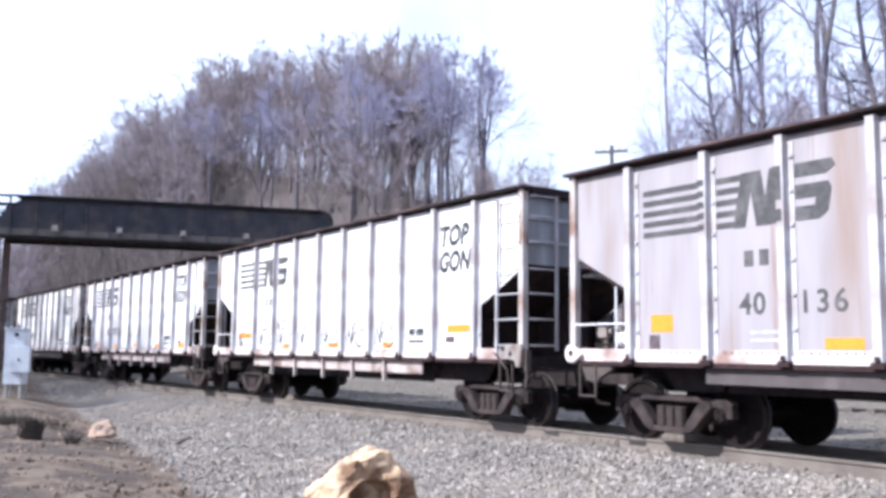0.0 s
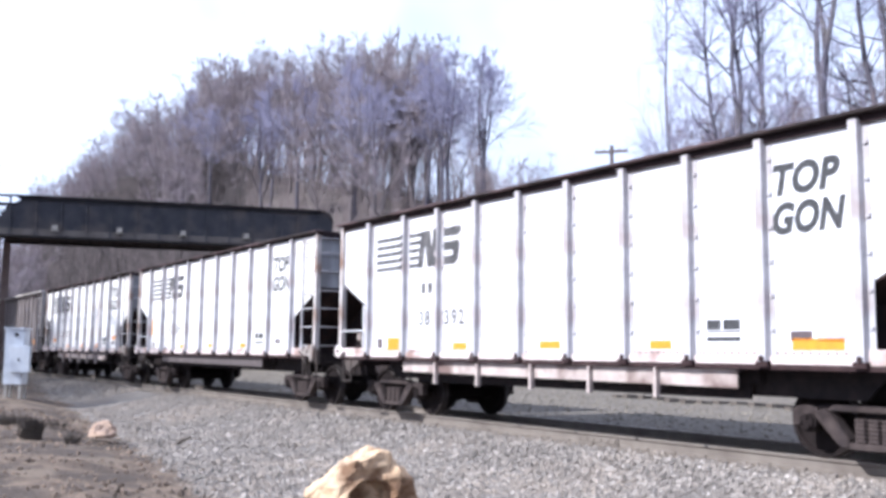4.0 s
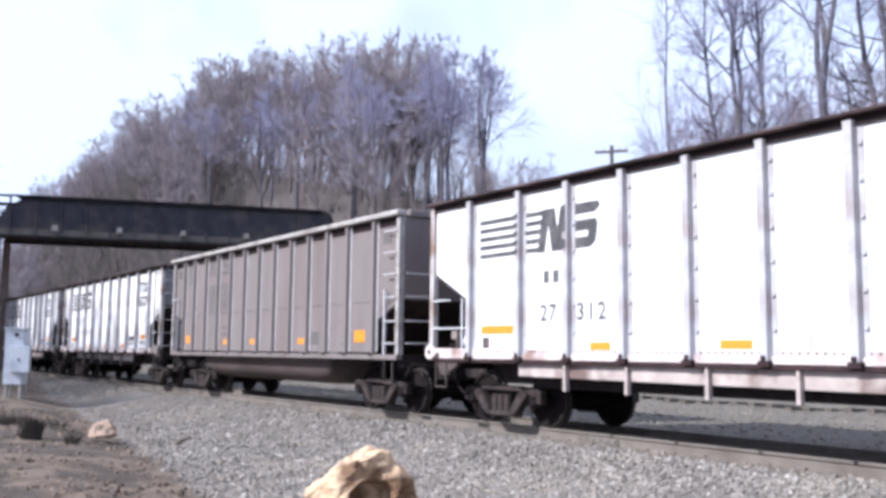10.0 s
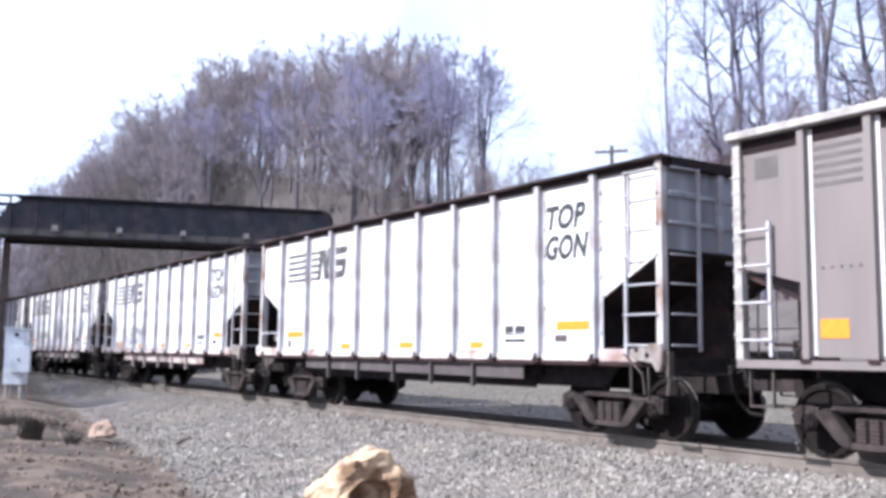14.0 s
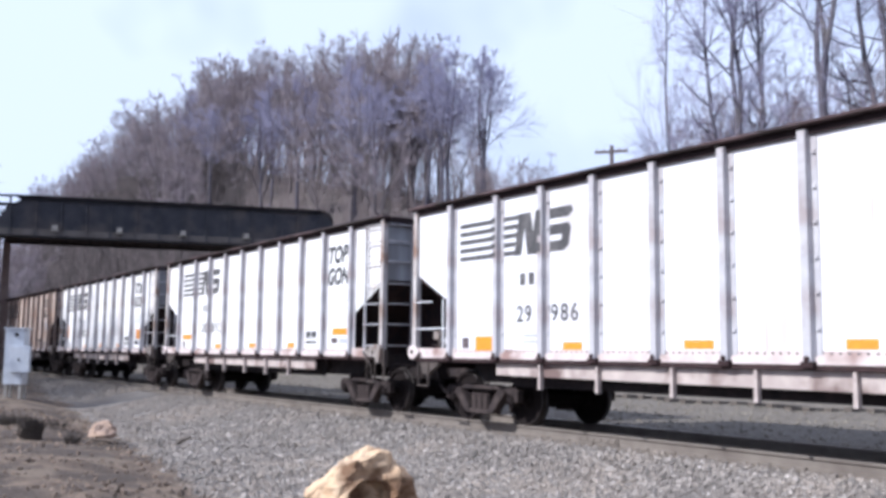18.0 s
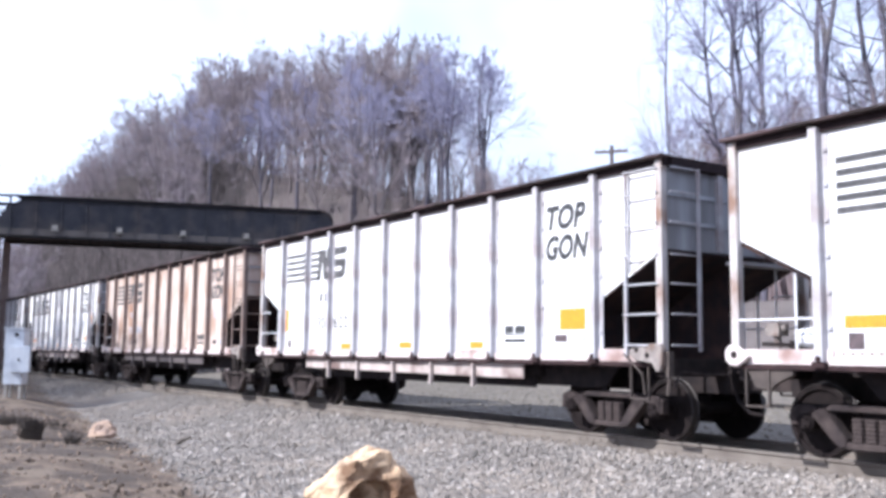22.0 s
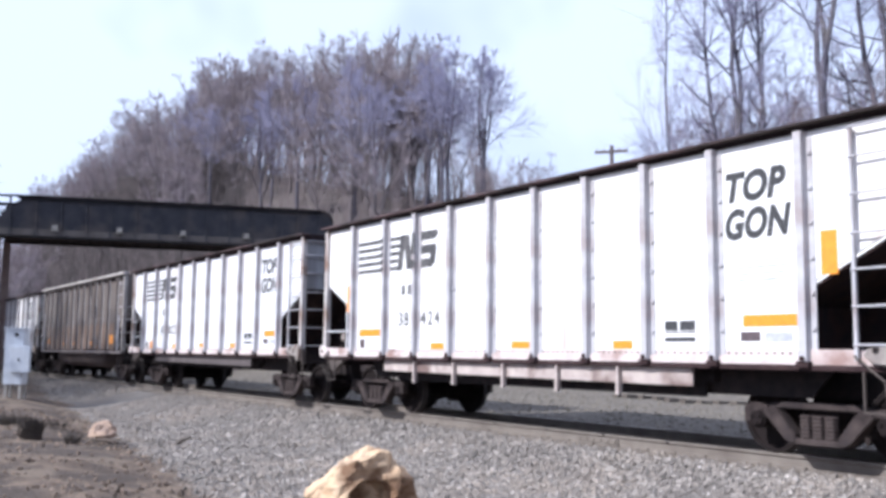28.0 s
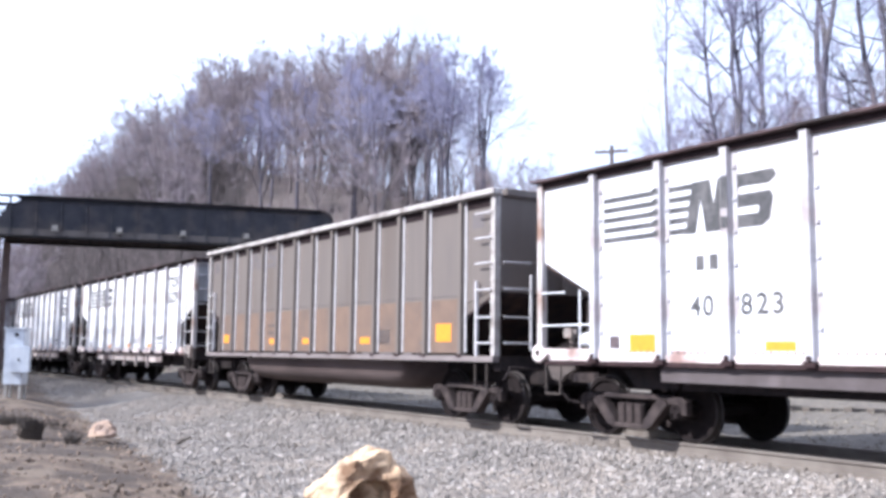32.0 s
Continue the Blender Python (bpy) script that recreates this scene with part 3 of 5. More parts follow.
def old_ties():
    """A row of half-buried ties whose ends stick out of the stone beyond the track."""
    bm = bmesh.new()
    box(bm, -0.115, 0.115, 0, 2.3, -0.2, 0)
    wood = finish(bm, "old_tie", M["tie"], 0.012)
    rng = random.Random(8)
    for k in range(17):
        x = -24.2 + 0.63 * k + rng.uniform(-0.05, 0.05)
        y = 11.75 + rng.uniform(-0.08, 0.08)
        ob = new("old_tie", wood)
        ob.matrix_basis = pose(x, y, ground_z(x, y) + 0.13 + rng.uniform(-0.02, 0.01), -4, 0, rng.uniform(-2, 2))
        tagged(ob, "dark wooden tie half buried in stone", "railway tie", "old ties beyond the track")


old_ties()


def boulder(name, at, size, seed, label, hollow=None, mat="sandstone", lean=0.0):
    bm = bmesh.new()
    bmesh.ops.create_icosphere(bm, subdivisions=5, radius=1.0)
    rng = random.Random(seed)
    cuts = [(Vector((rng.uniform(-1, 1), rng.uniform(-1, 1), rng.uniform(-0.4, 1))).normalized(), rng.uniform(0.62, 0.9)) for _ in range(16)]
    for v in bm.verts:
        d = v.co.copy()
        for nrm, far in cuts:
            over = v.co.dot(nrm) - far
            if over > 0:
                v.co -= nrm * over * 0.92
        if hollow is not None:
            # a deep pocket broken out of one face
            c = v.co.normalized().dot(hollow)
            v.co -= hollow * 0.6 * smooth_step((c - 0.90) / 0.05)
        v.co += d * (noise.noise(d * 2.1 + Vector((seed, 0, 0))) * 0.18 + noise.noise(d * 6 + Vector((0, seed, 0))) * 0.085 + noise.noise(d * 16) * 0.03)
        v.co.x += lean * max(v.co.z, 0)
        v.co = Vector((v.co.x * size[0], v.co.y * size[1], max(v.co.z, -0.55) * size[2]))
    ob = new(name, finish(bm, name, M[mat]))
    ob.matrix_basis = at
    tagged(ob, label, "rock")


boulder("boulder", pose(-9.2, -6.38, -0.26, 0, 0, 35), (0.64, 0.5, 0.54), 17, "large tan sandstone boulder lying on the gravel", Vector((0.60, -0.82, 0.05)).normalized(), lean=0.32)
boulder("small_rock", pose(-18.1, -6.75, -0.22, 0, 0, 20), (0.34, 0.25, 0.21), 4, "pale tan rock at the edge of the dirt bank", None, "pale_rock")


def stick(at, length, thick, label):
    bm = bmesh.new()
    bar(bm, (-length / 2, 0, 0), (0, 0.02, 0.03), thick, 6, thick * 0.9)
    bar(bm, (0, 0.02, 0.03), (length / 2, -0.01, 0.01), thick * 0.9, 6, thick * 0.5)
    ob = new("stick", finish(bm, "stick", M["tie"]))
    ob.matrix_basis = at
    tagged(ob, label, "stick")


stick(pose(-17.74, -5.39, ground_z(-17.74, -5.39) + 0.07, 0, -28, 62), 0.36, 0.045, "short dark stick lying on the gravel")


def weed_clump(at, seed, height, blades, spread):
    rng = random.Random(seed)
    bm = bmesh.new()
    for _ in range(blades):
        a, r = rng.uniform(0, 6.283), spread * rng.random() ** 0.6
        x, y = r * math.cos(a), r * math.sin(a)
        h = height * rng.uniform(0.4, 1.0)
        bend = Vector((rng.uniform(-0.5, 0.5) * h, rng.uniform(-0.5, 0.5) * h, 0))
        p, q = Vector((x, y, -0.05)), Vector((x, y, h * 0.6)) + bend * 0.4
        bar(bm, p, q, 0.007, 3, 0.005)
        bar(bm, q, Vector((x, y, h)) + bend, 0.005, 3, 0.002)
        for _ in range(3):
            w = q + Vector((rng.uniform(-0.12, 0.12), rng.uniform(-0.12, 0.12), rng.uniform(0, 0.18)))
            bar(bm, q, w, 0.006, 3, 0.002)
    ob = new("weed_clump", finish(bm, "weed_clump", M["weed"]))
    ob.matrix_basis = at
    tagged(ob, "dead brown weeds on the dirt bank", "weeds", kind="stuff")


for i, (x, y, h, n, s) in enumerate(((-17.6, -8.05, 0.62, 190, 0.17), (-20.5, -7.9, 0.34, 170, 0.42), (-16.9, -7.55, 0.2, 40, 0.12), (-19.1, -7.3, 0.16, 30, 0.2), (-26.5, -7.6, 0.16, 40, 0.6))):
    weed_clump(pose(x, y, ground_z(x, y)), 40 + i, 0.65 * h, int(0.8 * n), s)



# ---- the train ----
MESHES = {}


def shared(key, build, mat, soft=0.0, smooth=False):
    """One mesh for all parts that look alike."""
    if key not in MESHES:
        bm = bmesh.new()
        build(bm)
        MESHES[key] = finish(bm, key if isinstance(key, str) else key[0], M[mat], soft, smooth)
    return MESHES[key]


def lettering(text, height, mat, lean=0.0, bold=0.0, spread=1.0, narrow=1.0):
    """Letters on a car side: they read along +x, lie on a plane facing -y, foot at z 0."""
    key = ("lettering", text, height, mat)
    if key not in MESHES:
        curve = bpy.data.curves.new("lettering", "FONT")
        curve.body, curve.size, curve.shear, curve.offset, curve.space_character, curve.extrude = text, height / 0.69, lean, bold, spread, 0.0015
        ob = new("lettering", curve)
        scene.view_layers[0].update()
        data = bpy.data.meshes.new_from_object(ob.evaluated_get(bpy.context.evaluated_depsgraph_get()))
        bpy.data.objects.remove(ob)
        bpy.data.curves.remove(curve)
        data.transform(Matrix.Rotation(math.pi / 2, 4, "X") @ Matrix.Diagonal((narrow, 1, 1, 1)))
        data.materials.clear()
        data.materials.append(M[mat])
        MESHES[key] = data
    return MESHES[key]


def print_rows(ob):
    return tagged(ob, kind="stuff")


def plates(key, rects, mat, y=-0.003):
    """Flat painted or stuck-on pieces, (x0, x1, z0, z1), proud of the sheet by 3 mm."""
    def build(bm):
        for x0, x1, z0, z1 in rects:
            box(bm, x0, x1, y, 0.0, z0, z1)
    return shared(key, build, mat)


SIDE = 1.57
POSTS = (-5.65, -4.25, -3.05, -1.84, -0.61, 0.61, 1.83, 3.04, 4.23, 5.54)
POSTS_SHIFTED = (-5.60, -4.27, -3.11, -1.91, -0.69, 0.53, 1.76, 2.98, 4.19, 5.54)
TUB_POSTS = tuple(0.97 * k - 0.15 for k in range(-5, 6)) + (-5.87, 5.87)


def side_outline(end, high, cut_end, cut_post, post):
    return [(-post, 1.24), (post, 1.24), (post, cut_post), (end, cut_end), (end, high), (-end, high), (-end, cut_end), (-post, cut_post)]


def emblem_outlines():
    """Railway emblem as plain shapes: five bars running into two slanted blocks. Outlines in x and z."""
    lo, hi = 2.87, 3.57
    s = lambda x, z: (x + 0.2 * (z - lo), z)
    out = []
    for k in range(5):
        z = lo + 0.015 + 0.148 * k
        stop = -3.78 + 0.2 * (z - lo) + (0.15 if k == 4 else 0)
        out.append([(-5.38, z), (stop, z), (stop + 0.02, z + 0.08), (-5.38, z + 0.08)])
    for quad in (((-3.80, lo), (-3.61, lo), (-3.61, hi), (-3.80, hi)), ((-3.70, hi), (-3.50, hi), (-3.24, lo), (-3.44, lo)), ((-3.37, lo), (-3.19, lo), (-3.19, hi), (-3.37, hi))):
        out.append([s(*p) for p in quad])
    x0, x1 = -3.19, -2.44
    for z0, z1 in ((lo, lo + 0.17), (lo + 0.265, lo + 0.435), (hi - 0.17, hi)):
        out.append([s(x0 + 0.02, z0), s(x1 - 0.10, z0), s(x1, z0 + 0.08), s(x1, z1 - 0.08), s(x1 - 0.06, z1), s(x0 + 0.10, z1), s(x0, z1 - 0.08), s(x0, z0 + 0.08)])
    out.append([s(x0, lo + 0.36), s(x0 + 0.19, lo + 0.42), s(x0 + 0.19, hi - 0.15), s(x0, hi - 0.08)])
    out.append([s(x1 - 0.19, lo + 0.15), s(x1, lo + 0.08), s(x1, lo + 0.36), s(x1 - 0.19, lo + 0.28)])
    return out


def add_emblem(car, face):
    whole = None
    for k, line in enumerate(emblem_outlines()):
        mesh = shared("emblem_piece_%d" % k, lambda bm: extrude_outline(bm, line, 1, -0.003 - 0.0003 * k, 0.0), "black")
        if whole is None:
            whole = part("emblem", mesh, car, "faded black striped emblem", face)
        else:
            part("emblem_bar" if k < 5 else "emblem_block", mesh, whole)
    for x, rows in ((-4.25, range(5)), (-3.05, (0, 1))):
        for k in rows:
            z0, z1 = (2.885 + 0.148 * k, 2.965 + 0.148 * k) if x < -4 else ((2.88, 3.03), (3.14, 3.56))[k]
            part("emblem_bar" if x < -4 else "emblem_block", shared("post_paint_%d_%d" % (k, int(x)), lambda bm: box(bm, x - 0.054, x + 0.054, -0.105, -0.1, z0, z1), "black"), whole)


def truck_frame(bm):
    """Upper member of the cast sideframe, seen from outside; its face looks to -y."""
    extrude_outline(bm, [(-1.06, 0.46), (-1.06, 0.58), (-0.90, 0.64), (-0.45, 0.69), (0.45, 0.69), (0.90, 0.64), (1.06, 0.58), (1.06, 0.46), (0.9, 0.55), (0.45, 0.60), (-0.45, 0.60), (-0.9, 0.55)], 1, -0.05, 0.05)


def frame_leg(bm):
    extrude_outline(bm, [(0.76, 0.54), (0.72, 0.60), (0.60, 0.63), (0.53, 0.57), (0.29, 0.28), (0.30, 0.19), (0.38, 0.18), (0.45, 0.23)], 1, -0.14, 0.04)


def frame_pedestal(bm):
    extrude_outline(bm, [(1.09, 0.40), (1.09, 0.60), (0.98, 0.66), (0.80, 0.65), (0.74, 0.58), (0.90, 0.56), (1.0, 0.40)], 1, -0.10, 0.04)


def frame_chord(bm):
    extrude_outline(bm, [(-0.62, 0.60), (-0.50, 0.68), (0.50, 0.68), (0.62, 0.60)], 1, -0.11, -0.051)


def spring(bm):
    turned(bm, [(0.25 + 0.0235 * k, 0.086 if k % 2 else 0.076) for k in range(13)], (0, -0.06, 0), 2, 8)


def wheelset(bm):
    """Axle with two flanged wheels and bearing caps, about the y axis."""
    for s in (-1, 1):
        prof = [(0.50, 0.11), (0.50, 0.13), (0.70, 0.13), (0.705, 0.31), (0.68, 0.38), (0.676, 0.484), (0.705, 0.484), (0.712, 0.462), (0.80, 0.455), (0.812, 0.445), (0.812, 0.385), (0.775, 0.37), (0.765, 0.16), (0.80, 0.14), (0.80, 0.085), (0.96, 0.082), (0.96, 0.125), (1.13, 0.125), (1.14, 0.10), (1.165, 0.095)]
        turned(bm, [(s * a, r) for a, r in prof], (0, 0, 0), 1, 28)
        for k in range(3):
            w = 2.094 * k
            c = Vector((0.06 * math.cos(w), s * 1.165, 0.06 * math.sin(w)))
            bar(bm, c, c + Vector((0, s * 0.022, 0)), 0.022, 6)
    bar(bm, (0, -0.6, 0), (0, 0.6, 0), 0.085, 12)


def add_truck(car, x):
    t = part("truck", shared("truck_bolster", lambda bm: (box(bm, -0.2, 0.2, -1.0, 1.0, 0.38, 0.60), box(bm, -0.62, 0.62, -0.07, 0.07, 0.30, 0.44), bar(bm, (0, 0, 0.6), (0, 0, 0.78), 0.2, 14),
             box(bm, -0.56, -0.48, -0.82, 0.82, 0.28, 0.40), box(bm, 0.48, 0.56, -0.82, 0.82, 0.28, 0.40)), "under"), car, "dusty brown four-wheel truck", pose(x, 0, 0))
    for y, turn in ((-1.05, 0), (1.05, 180)):
        m = pose(0, y, 0, 0, 0, turn)
        # upper member is darker than its legs, carrying the recess shade in its colour
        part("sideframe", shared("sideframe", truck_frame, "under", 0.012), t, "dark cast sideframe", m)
        leg, ped = shared("frame_leg", frame_leg, "truck", 0.012), shared("frame_pedestal", frame_pedestal, "truck", 0.015)
        for flip in (1, -1):
            part("frame_leg", leg, t, at=m @ Matrix.Diagonal((flip, 1, 1, 1)))
            part("frame_pedestal", ped, t, at=m @ Matrix.Diagonal((flip, 1, 1, 1)))
        part("frame_chord", shared("frame_chord", frame_chord, "truck", 0.012), t, at=m)
        part("spring_seat", shared("spring_seat", lambda bm: box(bm, -0.36, 0.36, -0.13, 0.12, 0.17, 0.25), "truck", 0.01), t, at=m)
        for x in (-0.17, 0.0, 0.17):
            part("spring", shared("spring", spring, "truck"), t, at=m @ pose(x, 0, 0))
    for s in (-1, 1):
        for y in (-0.757, 0.757):
            part("brake_shoe", shared("brake_shoe", lambda bm: extrude_outline(bm, [(0.47 * math.cos(a), 0.47 * math.sin(a)) for a in (-0.5, -0.25, 0, 0.25, 0.4)] + [(0.55 * math.cos(a), 0.55 * math.sin(a)) for a in (0.4, 0.0, -0.5)], 1, -0.04, 0.04), "under"), t,
                 at=pose(s * 0.89, y, 0.457, 0, 0, 180 if s > 0 else 0))
        for y in (-1.055, 1.055):
            part("bearing_adapter", shared("bearing_adapter", lambda bm: box(bm, -0.15, 0.15, -0.085, 0.085, 0.555, 0.635), "truck"), t, at=pose(s * 0.889, y, 0))
        w = part("wheelset", shared("wheelset", wheelset, "wheel"), t, "brown steel wheels with bright worn treads", pose(s * 0.889, 0, 0.457))
        w.data.materials.append(M["tread"]) if len(w.data.materials) < 2 else None
        ROLLING.append(w)
    return t


ROLLING = []


def paint_treads():
    """The running faces and rim edges of the wheels are polished."""
    data = MESHES["wheelset"]
    for p in data.polygons:
        r = math.hypot(p.center.x, p.center.z)
        if 0.44 < r < 0.475 and 0.69 < abs(p.center.y) < 0.81:
            p.material_index = 1


def coupler(bm):
    box(bm, 6.9, 7.16, -0.09, 0.09, 0.80, 1.0)
    extrude_outline(bm, [(7.14, -0.13), (7.30, -0.20), (7.49, -0.17), (7.50, -0.02), (7.40, 0.0), (7.42, 0.12), (7.50, 0.20), (7.30, 0.21), (7.14, 0.14)], 2, 0.76, 1.04)
    box(bm, 6.86, 6.98, -0.32, 0.32, 0.72, 1.1)


def lever(bm):
    for a, b in (((6.98, -0.25, 0.98), (7.02, -0.9, 0.98)), ((7.02, -0.9, 0.98), (6.98, -1.35, 1.02)), ((6.98, -1.35, 1.02), (6.98, -1.5, 0.80)), ((6.98, -0.25, 0.98), (7.2, -0.1, 1.1))):
        bar(bm, a, b, 0.016, 5)


def hose(bm):
    pts = [(7.0, -0.32, 0.85), (7.12, -0.34, 0.62), (7.28, -0.30, 0.45), (7.45, -0.2, 0.42)]
    for a, b in zip(pts, pts[1:]):
        bar(bm, a, b, 0.025, 6)


def ladder_rungs(bm, zs, a, b):
    for z in zs:
        ax, ay = a
        bx, by = b
        bar(bm, (ax, ay, z), (bx, by, z), 0.014, 5)


def stirrup(bm):
    """One bent strap hanging below the sill."""
    pts = [(-0.18, 1.1), (-0.18, 0.62), (0.18, 0.62), (0.18, 1.1), (0.157, 1.1), (0.157, 0.645), (-0.157, 0.645), (-0.157, 1.1)]
    extrude_outline(bm, pts, 1, -0.02, 0.02)


def top_gon(car, paint, post, number, marks, struts, yellow, rungs_low, graffiti=False, posts=POSTS, slim_rim=False):
    """A coal gondola rebuilt from a hopper: ribbed sides, sloped floor ends, open corners."""
    side = shared(("side_sheet", paint), lambda bm: extrude_outline(bm, side_outline(6.9, 3.93, 2.76, 2.10, 5.59), 1, 0.0, 0.03), paint)
    for turn in (0, 180):
        part("side_sheet", side, car, "painted steel side with bulged panels", pose(0, -SIDE if not turn else SIDE, 0, 0, 0, turn))
    iron = "post_rusty" if paint == "rusty" else "post"
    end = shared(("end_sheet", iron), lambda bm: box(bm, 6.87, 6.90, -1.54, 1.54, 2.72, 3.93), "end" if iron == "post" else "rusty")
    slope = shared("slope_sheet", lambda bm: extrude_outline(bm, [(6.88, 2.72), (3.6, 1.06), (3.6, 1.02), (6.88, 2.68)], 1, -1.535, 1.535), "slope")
    for turn in (0, 180):
        wall = part("end_sheet", end, car, "shaded ribbed end wall", pose(0, 0, 0, 0, 0, turn))
        for y in (-0.45, 0.45):
            part("end_post", shared("end_post", lambda bm: box(bm, 6.901, 6.97, -0.05, 0.05, 2.74, 3.90), "post"), wall, at=pose(0, y, 0))
        for z in (3.1, 3.5):
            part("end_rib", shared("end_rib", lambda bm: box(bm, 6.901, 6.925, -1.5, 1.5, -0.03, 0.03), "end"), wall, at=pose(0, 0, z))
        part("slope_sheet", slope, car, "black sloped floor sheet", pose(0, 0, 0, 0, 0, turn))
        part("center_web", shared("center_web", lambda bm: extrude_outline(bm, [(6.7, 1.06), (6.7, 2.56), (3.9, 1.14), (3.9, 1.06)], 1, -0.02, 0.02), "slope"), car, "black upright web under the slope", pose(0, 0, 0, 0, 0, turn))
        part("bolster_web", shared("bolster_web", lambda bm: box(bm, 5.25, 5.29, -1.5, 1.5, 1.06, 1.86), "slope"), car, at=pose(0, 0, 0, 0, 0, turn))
    rim = shared(("top_chord", slim_rim), lambda bm: box(bm, -6.95, 6.95, -0.045, 0.06, 3.935 if slim_rim else 3.885, 3.99), "rim")
    lip = shared("chord_lip", lambda bm: box(bm, -7.0, 7.0, -0.15, 0.07, 3.99, 4.035), "lip", 0.01)
    rim_end = shared("end_chord", lambda bm: box(bm, 6.88, 7.0, -1.49, 1.49, 3.86, 4.025), "rim", 0.012)
    for turn in (0, 180):
        chord = part("top_chord", rim, car, "top chord blackened for shade under a rust-brown lip", pose(0, -SIDE if not turn else SIDE, 0, 0, 0, turn))
        part("chord_lip", lip, chord, "worn rust-brown lip")
        part("end_chord", rim_end, car, at=pose(0, 0, 0, 0, 0, turn))
    # posts with bolt lugs on one flange and a dark foot
    def one_post(bm):
        extrude_outline(bm, [(-0.075, 0.0), (-0.055, -0.10), (0.055, -0.10), (0.075, 0.0)], 2, 1.18, 3.94)
        box(bm, 0.075, 0.15, -0.012, 0.0, 1.26, 3.86)
        for k in range(6):
            box(bm, 0.09, 0.135, -0.04, -0.012, 1.55 + 0.42 * k, 1.585 + 0.42 * k)
    def foot(bm):
        box(bm, -0.085, 0.085, -0.112, 0.0, 1.12, 1.19)
        bar(bm, (0, -0.1, 1.22), (0, -0.125, 1.22), 0.035, 8)
    rib, base = shared(("side_post", post), one_post, post), shared("post_foot", foot, "sill")
    for turn in (0, 180):
        for x in posts:
            p = part("side_post", rib, car, at=pose(x, -SIDE, 0) if not turn else pose(-x, SIDE, 0, 0, 0, 180))
            part("post_foot", base, p)
    corner = shared(("corner_post", post), lambda bm: box(bm, -0.06, 0.06, -0.06, 0.06, 1.2, 3.98), post if post == "post_rusty" else "corner", 0.008)
    for x in (-6.86, 6.86):
        for y in (-1.575, 1.575):
            part("corner_post", corner, car, at=pose(x, y, 0))
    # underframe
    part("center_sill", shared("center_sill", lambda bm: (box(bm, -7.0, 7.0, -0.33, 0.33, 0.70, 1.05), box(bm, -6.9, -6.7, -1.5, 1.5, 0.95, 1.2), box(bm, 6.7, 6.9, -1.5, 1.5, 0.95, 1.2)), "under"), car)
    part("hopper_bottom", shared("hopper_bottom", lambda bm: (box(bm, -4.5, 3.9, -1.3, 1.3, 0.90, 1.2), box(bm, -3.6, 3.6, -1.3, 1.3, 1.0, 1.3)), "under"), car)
    sill = shared("side_sill", lambda bm: box(bm, -6.9, 6.9, -0.055, 0.06, 1.085, 1.15), "sill")
    sill_top = shared("sill_strip", lambda bm: (box(bm, -6.9, 6.9, -0.035, -0.002, 1.15, 1.245), box(bm, -6.9, -5.5, -0.03, 0.03, 1.245, 1.33), box(bm, 5.5, 6.9, -0.03, 0.03, 1.245, 1.33)), "strip")
    skirt = shared(("skirt", struts), lambda bm: extrude_outline(bm, [(-4.35, 1.08), (-4.35, 0.88), (-2.2, 0.87), (3.75, 0.84), (3.75, 1.08)], 1, 0.0, 0.03), "skirt" if struts == "pale" else "skirt_dark")
    for turn in (0, 180):
        s = part("side_sill", sill, car, "dark red-brown side sill", pose(0, -SIDE if not turn else SIDE, 0, 0, 0, turn))
        part("sill_strip", sill_top, s)
        k = part("skirt", skirt, car, "dusty pale skirt below the sill" if struts == "pale" else "dusty brown skirt below the sill", pose(0, -1.54 if not turn else 1.54, 0, 0, 0, turn))
        part("skirt_flange", shared(("skirt_flange", bool(struts)), lambda bm: box(bm, -4.2, 3.75, 0.25, 0.295, 0.695 if struts else 0.76, 0.90), "under"), k, "near-black flange under the skirt")
        part("skirt_end", shared("skirt_end", lambda bm: extrude_outline(bm, [(3.76, 1.08), (3.76, 0.74), (5.3, 0.74), (5.62, 1.08)], 1, 0.36, 0.40), "under"), k, "near-black plate ending the skirt")
        part("skirt_end", shared("skirt_rear_end", lambda bm: extrude_outline(bm, [(-4.36, 1.08), (-4.36, 0.76), (-5.2, 0.76), (-5.5, 1.08)], 1, 0.36, 0.40), "under"), k, "near-black plate ending the skirt")
        print_rows(part("rivet_row", shared("rivet_row", lambda bm: [box(bm, -5.4 + 0.115 * n, -5.365 + 0.115 * n, -0.008, -0.003, 1.268, 1.296) for n in range(95)], "ghost"), s, "small dark rivets above the sill"))
        part("rust_strip", shared("rust_strip", lambda bm: box(bm, -5.5, 5.5, -0.003, 0.0, 1.245, 1.315), "strip"), s, "pinkish stained strip above the sill")
        if struts:
            for x in (-3.13, -1.8, -0.33, 1.05, 2.4):
                part("strut", shared(("strut", struts), lambda bm: extrude_outline(bm, [(-0.022, 1.08), (-0.03, 0.675), (0.03, 0.675), (0.022, 1.08)], 1, -0.075, 0.0), "skirt" if struts == "pale" else "skirt_dark"), k, at=pose(x, 0, 0))
    # ladders on two opposite corners, grab irons on the others
    zs = (1.38, 1.81, 2.23, 2.64, 3.09, 3.52, 3.86)
    ladder = shared(("ladder", iron), lambda bm: box(bm, 6.2, 6.245, -1.66, -1.61, 1.2, 3.88), iron, 0.006)
    end_ladder = shared(("end_ladder", iron), lambda bm: box(bm, 6.98, 7.03, -1.0, -0.95, 1.3, 3.88), iron, 0.006)
